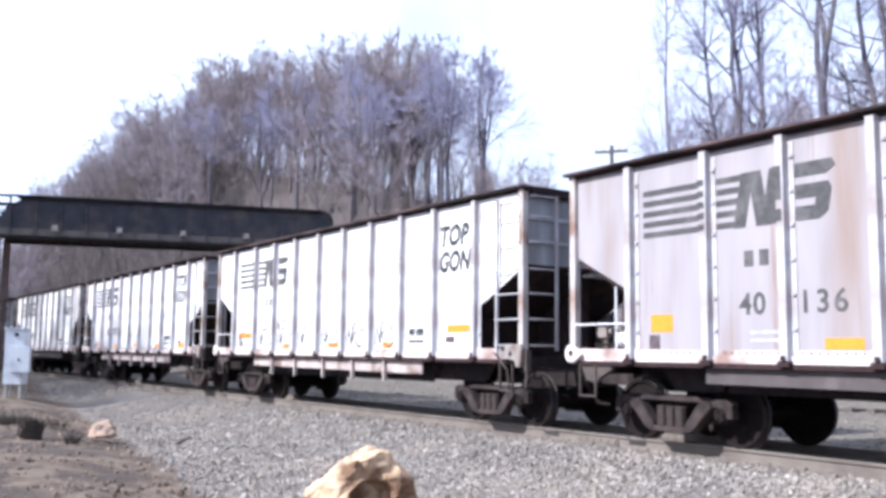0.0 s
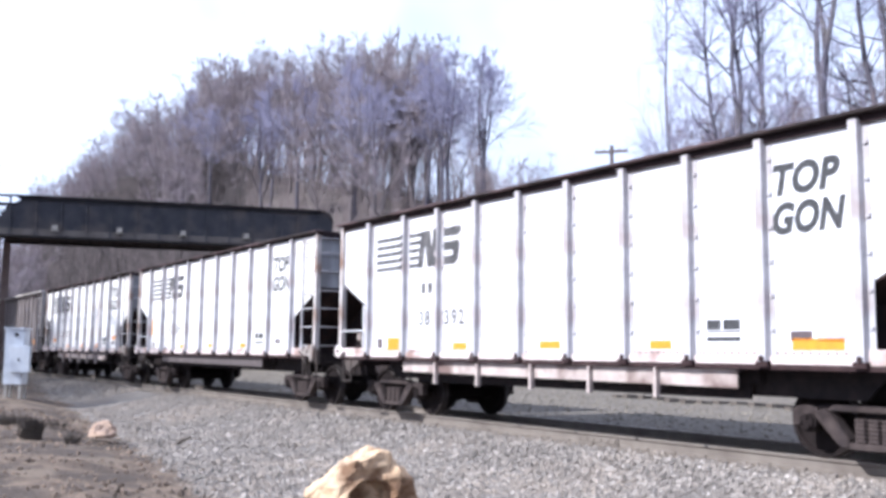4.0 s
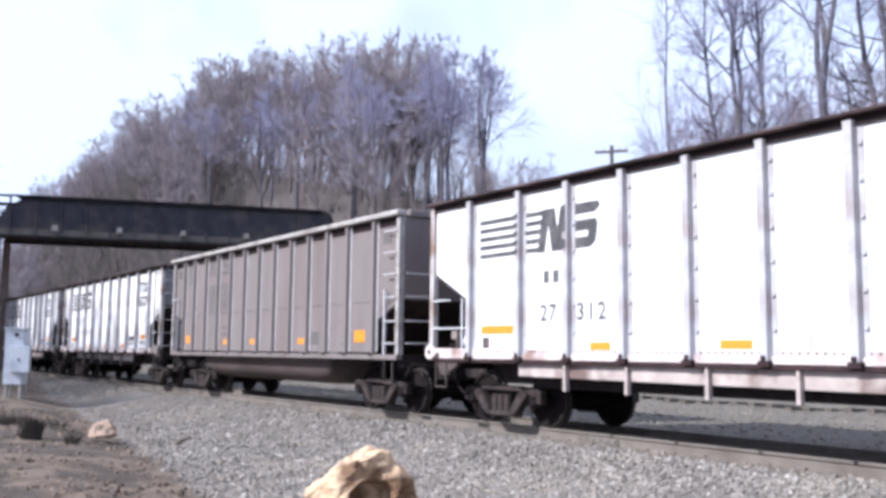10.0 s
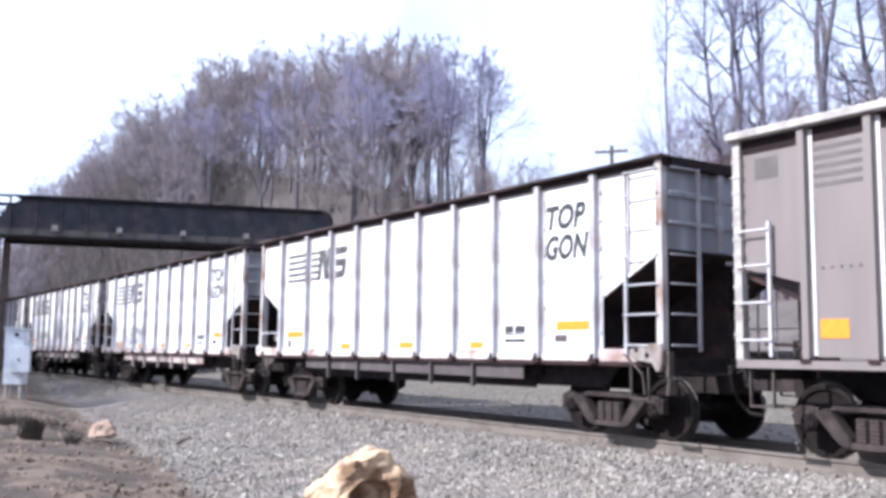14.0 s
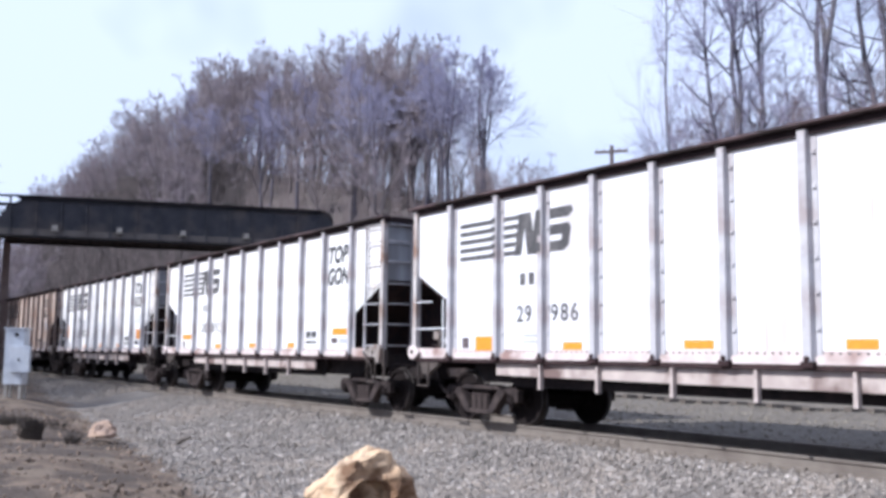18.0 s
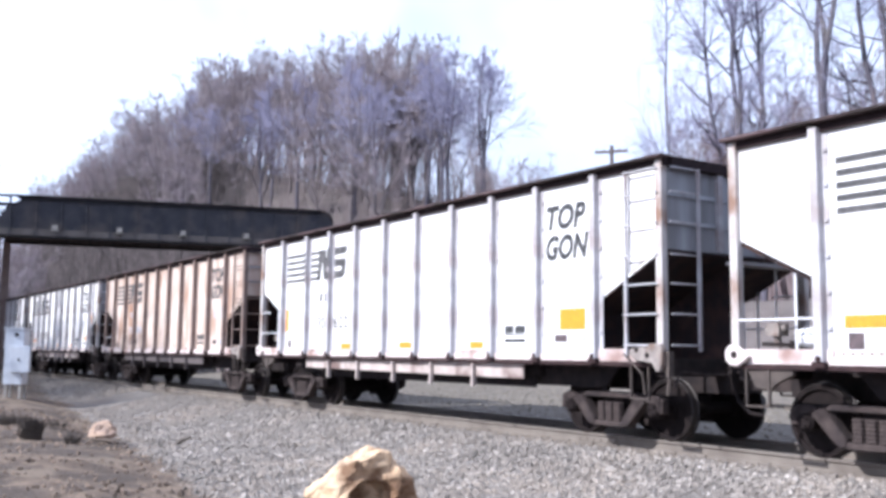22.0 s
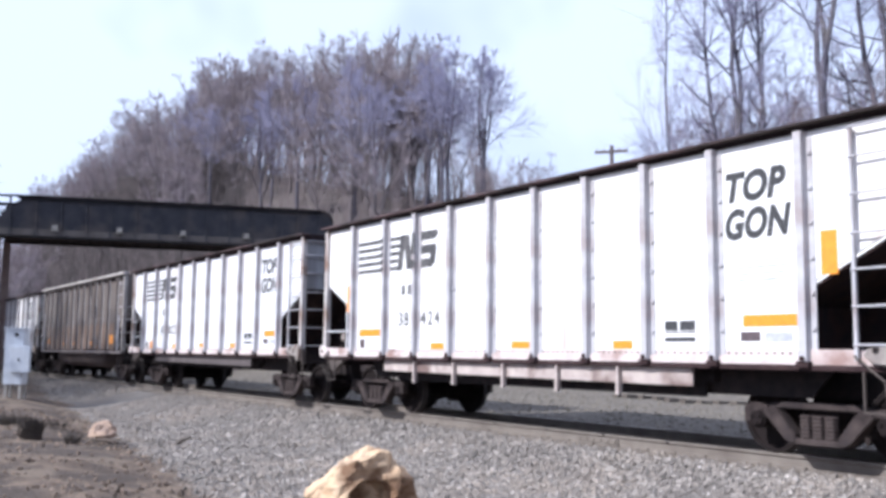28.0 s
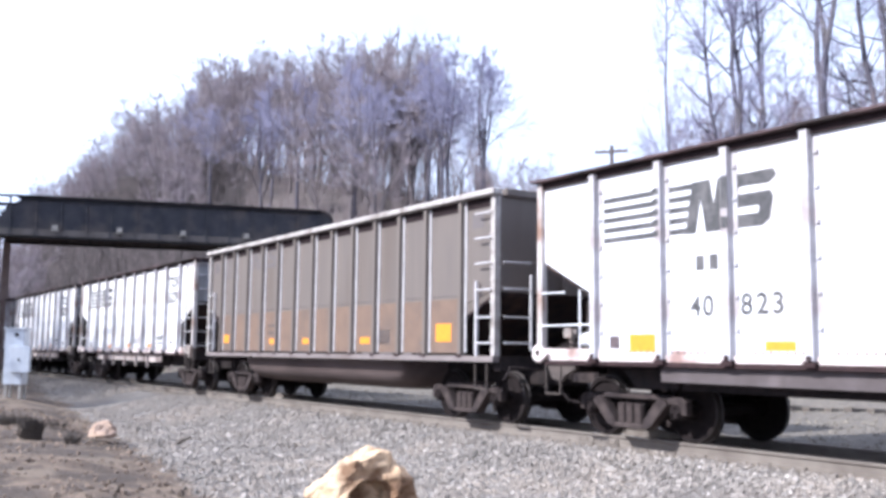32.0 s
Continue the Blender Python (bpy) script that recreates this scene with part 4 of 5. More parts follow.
    rung = shared(("rung", iron), lambda bm: bar(bm, (6.2, -1.665, 0), (6.86, -1.665, 0), 0.013, 6), iron)
    end_rung = shared(("end_rung", iron), lambda bm: bar(bm, (7.01, -1.55, 0), (7.01, -0.97, 0), 0.014, 6), iron)
    grab = shared(("grab_iron", rungs_low), lambda bm: (ladder_rungs(bm, (1.69,), (-6.86, -1.62), (-5.66, -1.62)), ladder_rungs(bm, (2.2,), (-6.86, -1.62), (-6.25, -1.62)) if rungs_low else None, bar(bm, (-6.05, -1.5, 1.25), (-6.05, -1.5, 2.3), 0.02, 5)), "white_b")
    for turn in (0, 180):
        m = pose(0, 0, 0, 0, 0, turn)
        up, back_up = part("ladder", ladder, car, "pale steel corner ladder", m), part("end_ladder", end_ladder, car, "steel end ladder", m)
        for z in zs:
            part("rung", rung, up, at=pose(0, 0, z))
            part("rung", end_rung, back_up, at=pose(0, 0, z))
        part("grab_iron", grab, car, at=m)
        for x in (-6.55, 6.45):
            part("stirrup_step", shared("stirrup_step", stirrup, "strap"), car, at=m @ pose(x, -1.60, 0))
        part("jacking_pad", shared("jacking_pad", lambda bm: extrude_outline(bm, [(6.34, 1.27), (6.40, 1.34), (6.62, 1.36), (6.66, 1.31), (6.74, 1.40), (6.92, 1.40), (6.98, 1.32), (6.97, 1.12), (6.92, 1.02), (6.85, 1.02), (6.80, 1.15), (6.45, 1.17)], 1, -1.72, -1.62), "casting", 0.012), car, "pale dusty corner casting", m)
        # near-black discs on the solid casting stand for its shaded holes
        for hx, hz in ((6.50, 1.32), (6.70, 1.24)):
            part("casting_hole_disc", shared(("casting_hole_disc", hx), lambda bm: bar(bm, (hx, -1.724, hz), (hx, -1.66, hz), 0.042, 8), "under"), car, at=m)
        part("corner_bracket", shared("corner_bracket", lambda bm: (bar(bm, (6.22, -1.69, 1.26), (6.58, -1.69, 0.98), 0.016, 5), bar(bm, (6.58, -1.69, 0.98), (6.60, -1.66, 0.70), 0.016, 5)), "strap"), car, "rusty step bracket at the car corner", m)
        part("step_hanger", shared("step_hanger", lambda bm: (box(bm, 6.975, 7.03, -1.64, -1.54, 0.95, 1.30), bar(bm, (7.01, -1.6, 1.0), (6.98, -1.62, 0.70), 0.022, 6)), "strap"), car, at=m)
        part("tow_eye", shared("tow_eye", lambda bm: extrude_outline(bm, [(-6.98, 1.20), (-6.98, 1.31), (-6.92, 1.38), (-6.82, 1.37), (-6.70, 1.31), (-6.62, 1.24), (-6.70, 1.17), (-6.80, 1.11), (-6.92, 1.13)], 1, -1.69, -1.61), "strip", 0.012), car, "white tapered tow casting with a disc for its dark hole", m)
        part("step_bracket", shared("step_bracket", lambda bm: extrude_outline(bm, [(-6.72, 1.09), (-6.05, 1.09), (-6.05, 1.02), (-6.3, 0.92), (-6.38, 0.82), (-6.6, 0.86)], 1, -1.6, -1.52), "strap", 0.01), car, "dusty tan bracket above the step", m)
        # the eye's dark inside is a near-black disc on the face
        part("tow_eye_hole_disc", shared("tow_eye_hole_disc", lambda bm: bar(bm, (-6.84, -1.694, 1.26), (-6.84, -1.6, 1.26), 0.05, 10), "under"), car, at=m)
        part("coupler", shared("coupler", coupler, "truck", 0.01), car, at=m)
        part("uncoupling_lever", shared("uncoupling_lever", lever, "truck"), car, at=m)
        part("air_hose", shared("air_hose", hose, "under"), car, at=m)
    gear = part("brake_gear", shared("brake_gear", lambda bm: (box(bm, -6.3, -5.75, -1.25, -0.7, 1.24, 1.32), bar(bm, (-6.4, -1.0, 1.3), (-6.4, -1.0, 2.1), 0.03, 6), box(bm, -6.6, -6.2, -0.9, -0.5, 1.2, 1.45), bar(bm, (-6.7, -1.3, 1.4), (-5.7, -1.2, 1.36), 0.025, 6)), "truck"), car)
    part("brake_cylinder", shared("brake_cylinder", lambda bm: turned(bm, [(-6.15, 0.05), (-6.14, 0.11), (-6.0, 0.13), (-5.72, 0.13), (-5.68, 0.09)], (0, -1.3, 1.47), 0, 12), "white_b"), gear, "pale brake cylinder behind the open corner")
    part("brake_valve", shared("brake_valve", lambda bm: (box(bm, -6.6, -6.42, -1.35, -1.15, 1.5, 1.66), bar(bm, (-6.51, -1.25, 1.35), (-6.51, -1.25, 1.5), 0.05, 8), bar(bm, (-6.66, -1.27, 1.57), (-6.36, -1.27, 1.6), 0.045, 8)), "casting", 0.0), gear, "dusty pale brake valve")
    wheel = part("hand_brake", shared("hand_brake", lambda bm: (turned(bm, [(6.99, 0.24), (7.0, 0.26), (7.03, 0.26), (7.04, 0.24)], (0, 0.75, 3.2), 0, 16), box(bm, 6.95, 7.0, 0.6, 0.9, 3.0, 3.4), bar(bm, (6.97, 0.75, 1.2), (6.97, 0.75, 3.0), 0.015, 5)), "white_b"), car, "pale hand-brake wheel on the end")
    part("brake_step", shared("brake_step", lambda bm: box(bm, 6.95, 7.2, -0.35, 1.1, 2.55, 2.6), "post"), car)
    for x in (-5.35, 5.35):
        add_truck(car, x)
    # markings
    face = pose(0, -SIDE - 0.001, 0)
    aside = -0.05 if posts is POSTS_SHIFTED else -0.03
    add_emblem(car, pose(aside, -SIDE - 0.001, 0))
    for text, z, narrow in (("TOP", 3.225, 0.89), ("GON", 2.745, 0.80)):
        part("lettering", lettering(text, 0.35, "ink", 0.22, 0.026, 1.06, narrow), car, "black slanted lettering", pose(4.345, -SIDE - 0.001, z))
    if number:
        part("lettering", lettering(number[:2], 0.26, "black", 0, 0.008, 1.12), car, "black stencilled digits", pose(-3.73 + aside, -SIDE - 0.001, 1.77))
        part("lettering", lettering(number[2:], 0.26, "black", 0, 0.008, 1.25), car, "black stencilled digits", pose(-2.89 if posts is POSTS else -2.95, -SIDE - 0.001, 1.77))
    else:
        print_rows(part("worn_print", plates("worn_digits", [(-3.68, -3.53, 1.82, 2.05), (-3.46, -3.31, 1.82, 2.05), (-2.92, -2.78, 1.82, 2.05), (-2.72, -2.58, 1.82, 2.05), (-2.52, -2.38, 1.82, 2.05)], "faint"), car, "worn digits", face))
    print_rows(part("worn_print", plates("mark_bars" if number else "pale_mark_bars", [(-3.67, -3.53, 2.37, 2.57), (-3.44, -3.30, 2.37, 2.57)], "black" if number else "faint"), car, "small dark blocks", face))
    if marks:
        print_rows(part("data_block", plates("data_block", [(3.30, 3.53, 1.58, 1.71), (3.57, 3.84, 1.58, 1.71), (3.30, 3.84, 1.545, 1.565), (3.30, 3.84, 1.43, 1.49)], "ink"), car, "black block of small stencils", face))
        print_rows(part("small_print", plates("small_print", [(4.55, 5.2, 2.42, 2.45), (4.55, 5.35, 2.34, 2.37), (4.55, 5.25, 2.26, 2.29), (4.55, 5.3, 2.18, 2.21), (-3.6, -3.1, 1.52, 1.56), (-3.6, -3.15, 1.42, 1.46), (4.95, 5.35, 1.42, 1.54)], "faint"), car, "rows of small worn print", face))
        print_rows(part("plate", plates("plate", [(4.58, 4.88, 1.43, 1.55), (-5.32, -5.12, 1.33, 1.52)], "maroon"), car, "dark rectangular plate", face))
    for rect in yellow:
        part("reflector", plates(("reflector", rect), [rect], "yellow"), car, "yellow reflective strip", face)
    if graffiti:
        for i, x in enumerate((-5.44, -4.05, -2.86, -1.66, -0.43, 0.79, 2.01)):
            k, z = 0.95 + 0.04 * i, 1.36

            def scrawl(bm):
                rng = random.Random(9 + i)
                zigzag = [(0.0, 0.02), (0.05, 0.36), (0.16, 0.05), (0.22, 0.37)]
                knots = [(0.21, -0.02), (0.27, 0.40), (0.38, 0.41), (0.40, 0.29), (0.29, 0.20), (0.40, 0.07), (0.54, 0.0), (0.70, 0.03), (0.82, 0.14), (0.79, 0.28), (0.66, 0.31), (0.59, 0.21), (0.66, 0.12), (0.73, 0.17)]
                loop = []
                for n in range(1, len(knots) - 2):
                    p0, p1, p2, p3 = (Vector(q) for q in knots[n - 1:n + 3])
                    for u in (0.0, 0.25, 0.5, 0.75):
                        loop.append(tuple(0.5 * (2 * p1 + (p2 - p0) * u + (2 * p0 - 5 * p1 + 4 * p2 - p3) * u * u + (3 * p1 - p0 - 3 * p2 + p3) * u ** 3)))
                for line in (zigzag, [knots[0]] + loop):
                    for a, b in zip(line, line[1:]):
                        d = Vector((b[0] - a[0], b[1] - a[1])).normalized() * 0.017
                        quad = [(a[0] - d.y, a[1] + d.x), (a[0] + d.y, a[1] - d.x), (b[0] + d.y + d.x, b[1] - d.x + d.y), (b[0] - d.y + d.x, b[1] + d.x + d.y)]
                        extrude_outline(bm, [(x + 0.93 * p, z + k * q) for p, q in quad], 1, -0.005 - 0.0004 * rng.random(), 0.0)
            part("paint_scrawl", shared("paint_scrawl_%d" % i, scrawl, "black"), car, "thin looping spray-paint scrawl", face)


def tub_gon(car, paint, low_paint, rim_mat, yellow, patches):
    """A tub-floored coal gondola with bright bolted posts and a rounded belly."""
    side = shared(("tub_side", paint), lambda bm: extrude_outline(bm, [(-5.87, 1.24), (5.87, 1.24), (5.87, 2.10), (6.87, 2.36), (6.87, 4.0), (-6.87, 4.0), (-6.87, 2.36), (-5.87, 2.10)], 1, 0.0, 0.03), paint)
    band = shared(("tub_band", low_paint), lambda bm: box(bm, -5.8, 5.8, -0.004, 0.0, 1.25, 2.22), low_paint)
    for turn in (0, 180):
        s = part("side_sheet", side, car, "dull flat metal side", pose(0, -SIDE if not turn else SIDE, 0, 0, 0, turn))
        if low_paint != paint:
            part("lower_band", band, s, "orange-brown stained lower side")
        print_rows(part("seam", shared("seam", lambda bm: [box(bm, -5.8 + 0.12 * k, -5.772 + 0.12 * k, -0.012, 0.0, 2.27, 2.298) for k in range(97)] + [box(bm, 3.3 + 0.2 * k, 3.33 + 0.2 * k, -0.012, 0.0, 1.5 + 0.078 * k, 1.53 + 0.078 * k) for k in range(9)], "ghost"), s, "rows of small dark bolts"))
    end = shared(("tub_end", paint), lambda bm: (box(bm, 6.83, 6.87, -1.54, 1.54, 2.3, 4.0), box(bm, 6.87, 6.96, -0.1, 0.1, 2.3, 3.95)), paint)
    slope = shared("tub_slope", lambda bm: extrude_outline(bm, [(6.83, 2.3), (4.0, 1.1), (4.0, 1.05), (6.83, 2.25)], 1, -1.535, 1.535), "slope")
    chord = shared(("tub_chord", rim_mat), lambda bm: box(bm, -6.95, 6.95, -0.15, 0.06, 3.98, 4.085), rim_mat, 0.015)
    # black strip painted in as the shade below the chord
    shade = shared("tub_chord_shade", lambda bm: box(bm, -6.9, 6.9, -0.012, 0.0, 3.80, 3.98), "rim")
    chord_end = shared(("tub_end_chord", paint), lambda bm: box(bm, 6.8, 6.95, -1.42, 1.42, 3.97, 4.105), paint, 0.015)
    for turn in (0, 180):
        m = pose(0, 0, 0, 0, 0, turn)
        part("end_sheet", end, car, "shaded end wall", m)
        part("slope_sheet", slope, car, "black sloped floor sheet", m)
        top = part("top_chord", chord, car, "pale worn top chord", pose(0, -SIDE if not turn else SIDE, 0, 0, 0, turn))
        part("chord_web", shade, top, "black strip for the shade below the chord")
        part("end_chord", chord_end, car, at=m)
    rib = shared(("tub_post", paint), lambda bm: extrude_outline(bm, [(-0.06, 0.0), (-0.045, -0.09), (0.045, -0.09), (0.06, 0.0)], 2, 1.2, 3.97), paint)
    bolts = shared("bolt_flange", lambda bm: (box(bm, 0.06, 0.115, -0.014, 0.0, 1.26, 3.95), [bar(bm, (0.088, -0.012, 1.36 + 0.16 * k), (0.088, -0.02, 1.36 + 0.16 * k), 0.016, 5) for k in range(16)]), "rim_pale")
    foot = shared("tub_foot", lambda bm: box(bm, -0.07, 0.07, -0.11, 0.0, 1.17, 1.22), "sill")
    for turn in (0, 180):
        for x in TUB_POSTS:
            p = part("side_post", rib, car, at=pose(x, -SIDE, 0) if not turn else pose(-x, SIDE, 0, 0, 0, 180))
            part("bolt_flange", bolts, p, "bright bolted flange")
            part("post_foot", foot, p)
    for x in (-6.84, 6.84):
        for y in (-1.575, 1.575):
            part("corner_post", shared("tub_corner", lambda bm: (box(bm, -0.055, 0.055, -0.06, 0.06, 1.2, 3.97), [box(bm, -0.07, 0.07, -0.07, 0.07, 1.5 + 0.2 * k, 1.53 + 0.2 * k) for k in range(12)]), "rim_dull"), car, at=pose(x, y, 0))
    part("center_sill", shared("center_sill", None, "under"), car)

    def belly(bm):
        """Half-round tub hanging between the trucks, its ends swept up."""
        rows = []
        for x, deep in ((-4.42, 1.06), (-4.40, 0.80), (-4.32, 0.60), (-4.1, 0.50), (-3.6, 0.48), (2.9, 0.48), (3.3, 0.52), (3.5, 0.62), (3.59, 0.80), (3.61, 1.06)):
            ring = []
            for k in range(11):
                w = math.pi * k / 10
                ring.append(bm.verts.new((x, -1.42 * math.copysign(abs(math.cos(w)) ** 0.45, math.cos(w)), 1.1 - (1.1 - deep) * math.sin(w) ** 0.6)))
            rows.append(ring)
        for a, b in zip(rows, rows[1:]):
            for i in range(10):
                bm.faces.new((a[i], a[i + 1], b[i + 1], b[i]))
    part("tub", shared("tub_belly", belly, "belly", 0, True), car, "rounded dusty tub belly between the trucks")
    sill = shared("tub_sill", lambda bm: box(bm, -6.87, 6.87, -0.09, 0.06, 1.10, 1.2), paint)
    for turn in (0, 180):
        m = pose(0, 0, 0, 0, 0, turn)
        part("side_sill", sill, car, at=pose(0, -SIDE if not turn else SIDE, 0, 0, 0, turn))
        zs = (1.42, 1.86, 2.34, 2.8, 3.24, 3.68)
        up = part("ladder", shared("tub_ladder", lambda bm: box(bm, 6.36, 6.41, -1.67, -1.62, 1.2, 2.5), "rim_pale"), car, "pale corner ladder", m)
        back_up = part("end_ladder", shared("tub_end_ladder", lambda bm: box(bm, 7.06, 7.1, -1.0, -0.96, 1.3, 2.6), "rim_pale"), car, "pale end ladder", m)
        for z in zs:
            part("rung", shared("tub_rung", lambda bm: bar(bm, (6.38, -1.68, 0), (6.84, -1.68, 0), 0.016, 6), "rim_pale"), up, at=pose(0, 0, z))
            if z < 3:
                part("rung", shared("tub_end_rung", lambda bm: bar(bm, (7.09, -1.58, 0), (7.09, -0.98, 0), 0.016, 6), "rim_pale"), back_up, at=pose(0, 0, z))
        part("grab_iron", shared("tub_grab", lambda bm: (ladder_rungs(bm, (1.44, 1.9, 2.36, 2.8), (-6.84, -1.68), (-6.35, -1.68)), box(bm, -6.38, -6.34, -1.66, -1.62, 1.24, 2.9)), "rim_pale"), car, at=m)
        for x in (-6.55, 6.45):
            part("stirrup_step", shared("stirrup_step", stirrup, "strap"), car, at=m @ pose(x, -1.58, 0))
        part("coupler", shared("coupler", None, "truck"), car, at=m)
        part("uncoupling_lever", shared("uncoupling_lever", None, "truck"), car, at=m)
        part("air_hose", shared("air_hose", None, "under"), car, at=m)
    part("brake_gear", shared("brake_gear", None, "truck"), car)
    for x in (-5.35, 5.35):
        add_truck(car, x)
    face = pose(0, -SIDE - 0.001, 0)
    whole = None
    for q in (0, 0.97):
        for k in range(5):
            bar_mesh = plates("louvre_bar_%d_%d" % (k, int(q)), [(-5.88 + q, -5.12 + q, 3.24 + 0.11 * k, 3.29 + 0.11 * k)], "ghost")
            if whole is None:
                whole = part("emblem", bar_mesh, car, "dark grey louvre-like emblem", face)
            else:
                part("emblem_bar", bar_mesh, whole)
    for k, (z0, z1, x0, x1) in enumerate(((3.36, 3.47, -2.90, -2.42), (3.36, 3.66, -2.52, -2.36), (3.555, 3.665, -2.86, -2.38), (3.56, 3.86, -2.87, -2.71), (3.75, 3.86, -2.85, -2.28))):
        part("emblem_block", shared("tub_curl_%d" % k, lambda bm: extrude_outline(bm, [(x0 + 0.18 * (z - 3.36), z) for z in (z0, z1)] + [(x1 + 0.18 * (z - 3.36), z) for z in (z1, z0)], 1, -0.003 - 0.0003 * k, 0.0), "ghost"), whole)
    for n, x0 in enumerate((-3.88,)):
        for k, p in enumerate((((0, 0), (0.16, 0), (0.25, 0.5), (0.09, 0.5)), ((0.22, 0.5), (0.36, 0.5), (0.44, 0.0), (0.3, 0.0)), ((0.45, 0), (0.6, 0), (0.69, 0.5), (0.54, 0.5)))):
            part("emblem_block", shared("tub_block_%d_%d" % (n, k), lambda bm: extrude_outline(bm, [(x0 + u, 3.36 + v) for u, v in p], 1, -0.003 - 0.0003 * k, 0.0), "ghost"), whole)
    if patches:
        print_rows(part("paint_patch", plates("paint_patch", [(-3.9, -3.18, 2.34, 3.12), (-2.94, -2.2, 2.34, 3.12)], "patch"), car, "dark painted-out square patches", face))
        print_rows(part("worn_print", plates("tub_bars", [(-3.55, -3.25, 2.85, 3.0), (-3.6, -3.1, 2.45, 2.6), (-2.7, -2.3, 2.45, 2.6)], "ghost", -0.006), car, "dark worn digits", face))
    print_rows(part("plate", plates("tub_plate", [(-6.6, -6.25, 3.45, 3.72), (6.15, 6.5, 3.45, 3.72)], "ghost"), car, "dark grey square plate", face))
    print_rows(part("small_print", plates("tub_print", [(-3.4, -3.0, 1.84, 1.92), (-3.4, -3.05, 1.66, 1.74), (-2.7, -2.3, 1.84, 1.92), (-2.7, -2.35, 1.66, 1.74), (2.88, 3.30, 1.40, 1.70), (4.42, 4.72, 1.40, 1.45)], "ghost"), car, "small worn print", face))
    for rect in yellow:
        part("reflector", plates(("tub_reflector", rect), [rect], "yellow", -0.007), car, "yellow reflective strip", face)


LOW = ((-2.59, -2.15, 1.31, 1.43), (-0.13, 0.38, 1.33, 1.45), (2.28, 2.68, 1.33, 1.45))
WIDE = ((-5.36, -4.45, 1.57, 1.72),)
FRONT = ((4.62, 5.47, 1.61, 1.76),)
TALL = ((5.28, 5.48, 1.78, 2.28),)
OUTER = ((5.76, 5.98, 2.2, 2.72), (-5.93, -5.76, 2.1, 2.68))
REAR_TALL = ((-5.52, -5.3, 1.72, 2.25),)
SHORT = ((-4.92, -4.36, 1.29, 1.54),)
# kind, paint, posts, number, skirt struts, reflectors, label
CARS = [
    ("top", "grey", "post", "40136", "", ((-5.28, -4.88, 1.56, 1.80), (-2.55, -2.05, 1.33, 1.46)), "grimy grey ribbed coal gondola with rust streaks, on rails"),
    ("top", "white", "post", "25675", "pale", WIDE + LOW + FRONT, "white ribbed coal gondola with looping spray paint, on rails"),
    ("top", "white_b", "post", "38392", "pale", SHORT + LOW + ((4.6, 5.3, 1.32, 1.46),), "off-white ribbed coal gondola with black lettering, on rails"),
    ("top", "white", "post", "42061", "", REAR_TALL + LOW + TALL, "white ribbed coal gondola with a tall yellow strip, on rails"),
    ("top", "white", "post", "27312", "pale", WIDE + LOW + FRONT, "bright white ribbed coal gondola with yellow strips, on rails"),
    ("tub", "tub_grey", "tub_grey", None, "", ((-5.72, -5.35, 1.46, 1.68), (-2.6, -2.0, 1.42, 1.55), (-0.7, -0.2, 1.42, 1.55), (2.2, 2.6, 1.42, 1.55), (5.0, 5.45, 1.45, 1.70)), "pinkish-grey tub-floored metal coal gondola, on rails"),
    ("top", "white", "post", None, "dark", WIDE + LOW + FRONT, "white ribbed coal gondola with worn digits, on rails"),
    ("top", "white_b", "post", "29986", "pale", SHORT + LOW + FRONT, "off-white ribbed coal gondola with bolted posts, on rails"),
    ("top", "white", "post", "28892", "pale", WIDE + LOW + FRONT, "white ribbed coal gondola with a dark brown rim, on rails"),
    ("top", "white", "post", "30622", "pale", REAR_TALL + LOW + ((4.7, 5.3, 1.62, 1.95),), "white ribbed coal gondola with rust at its sill, on rails"),
    ("top", "rusty", "post_rusty", None, "dark", (), "rust-stained cream coal gondola with brown posts, on rails"),
    ("top", "white", "post", "38424", "pale", OUTER + WIDE + LOW + FRONT, "clean white ribbed coal gondola with tall yellow strips, on rails"),
    ("top", "white_b", "post", "40823", "", SHORT + LOW + FRONT, "bluish-white ribbed coal gondola with a brown skirt, on rails"),
    ("tub", "tub_brown", "tub_orange", None, "", ((-5.72, -5.35, 1.46, 1.68), (-2.6, -2.0, 1.42, 1.55), (-0.7, -0.2, 1.42, 1.55), (2.1, 2.5, 1.42, 1.55), (5.0, 5.5, 1.45, 1.78)), "brown tub-floored metal coal gondola stained orange below, on rails"),
    ("top", "white", "post", None, "pale", LOW, "white ribbed coal gondola with black lettering, on rails"),
    ("top", "white_b", "post", None, "pale", LOW, "white ribbed coal gondola with black lettering, on rails"),
    ("top", "grey", "post", None, "pale", LOW, "grey ribbed coal gondola with black lettering, on rails"),
    ("top", "white", "post", None, "pale", LOW, "white ribbed coal gondola with black lettering, on rails"),
]
PITCH, SPEED, FIRST = 15.0, 5.60, -4.27
TRAIN = []
for i, (kind, paint, post, number, struts, yellow, label) in enumerate(CARS):
    back_off = FIRST - PITCH * i + (0.05 if kind == "tub" else 0)
    car = thing("coal_gondola", label, "freight car", pose(back_off, 0, 0), "coal train")
    if kind == "top":
        top_gon(car, paint, post, number, True, struts, yellow, i in (3, 4, 7, 9, 12), i == 1, POSTS_SHIFTED if i in (3, 9, 11, 12) else POSTS, i in (0, 1, 3, 11))
    else:
        tub_gon(car, paint, post, "rim_dull", yellow, paint == "tub_grey")
    TRAIN.append((car, back_off))
paint_treads()


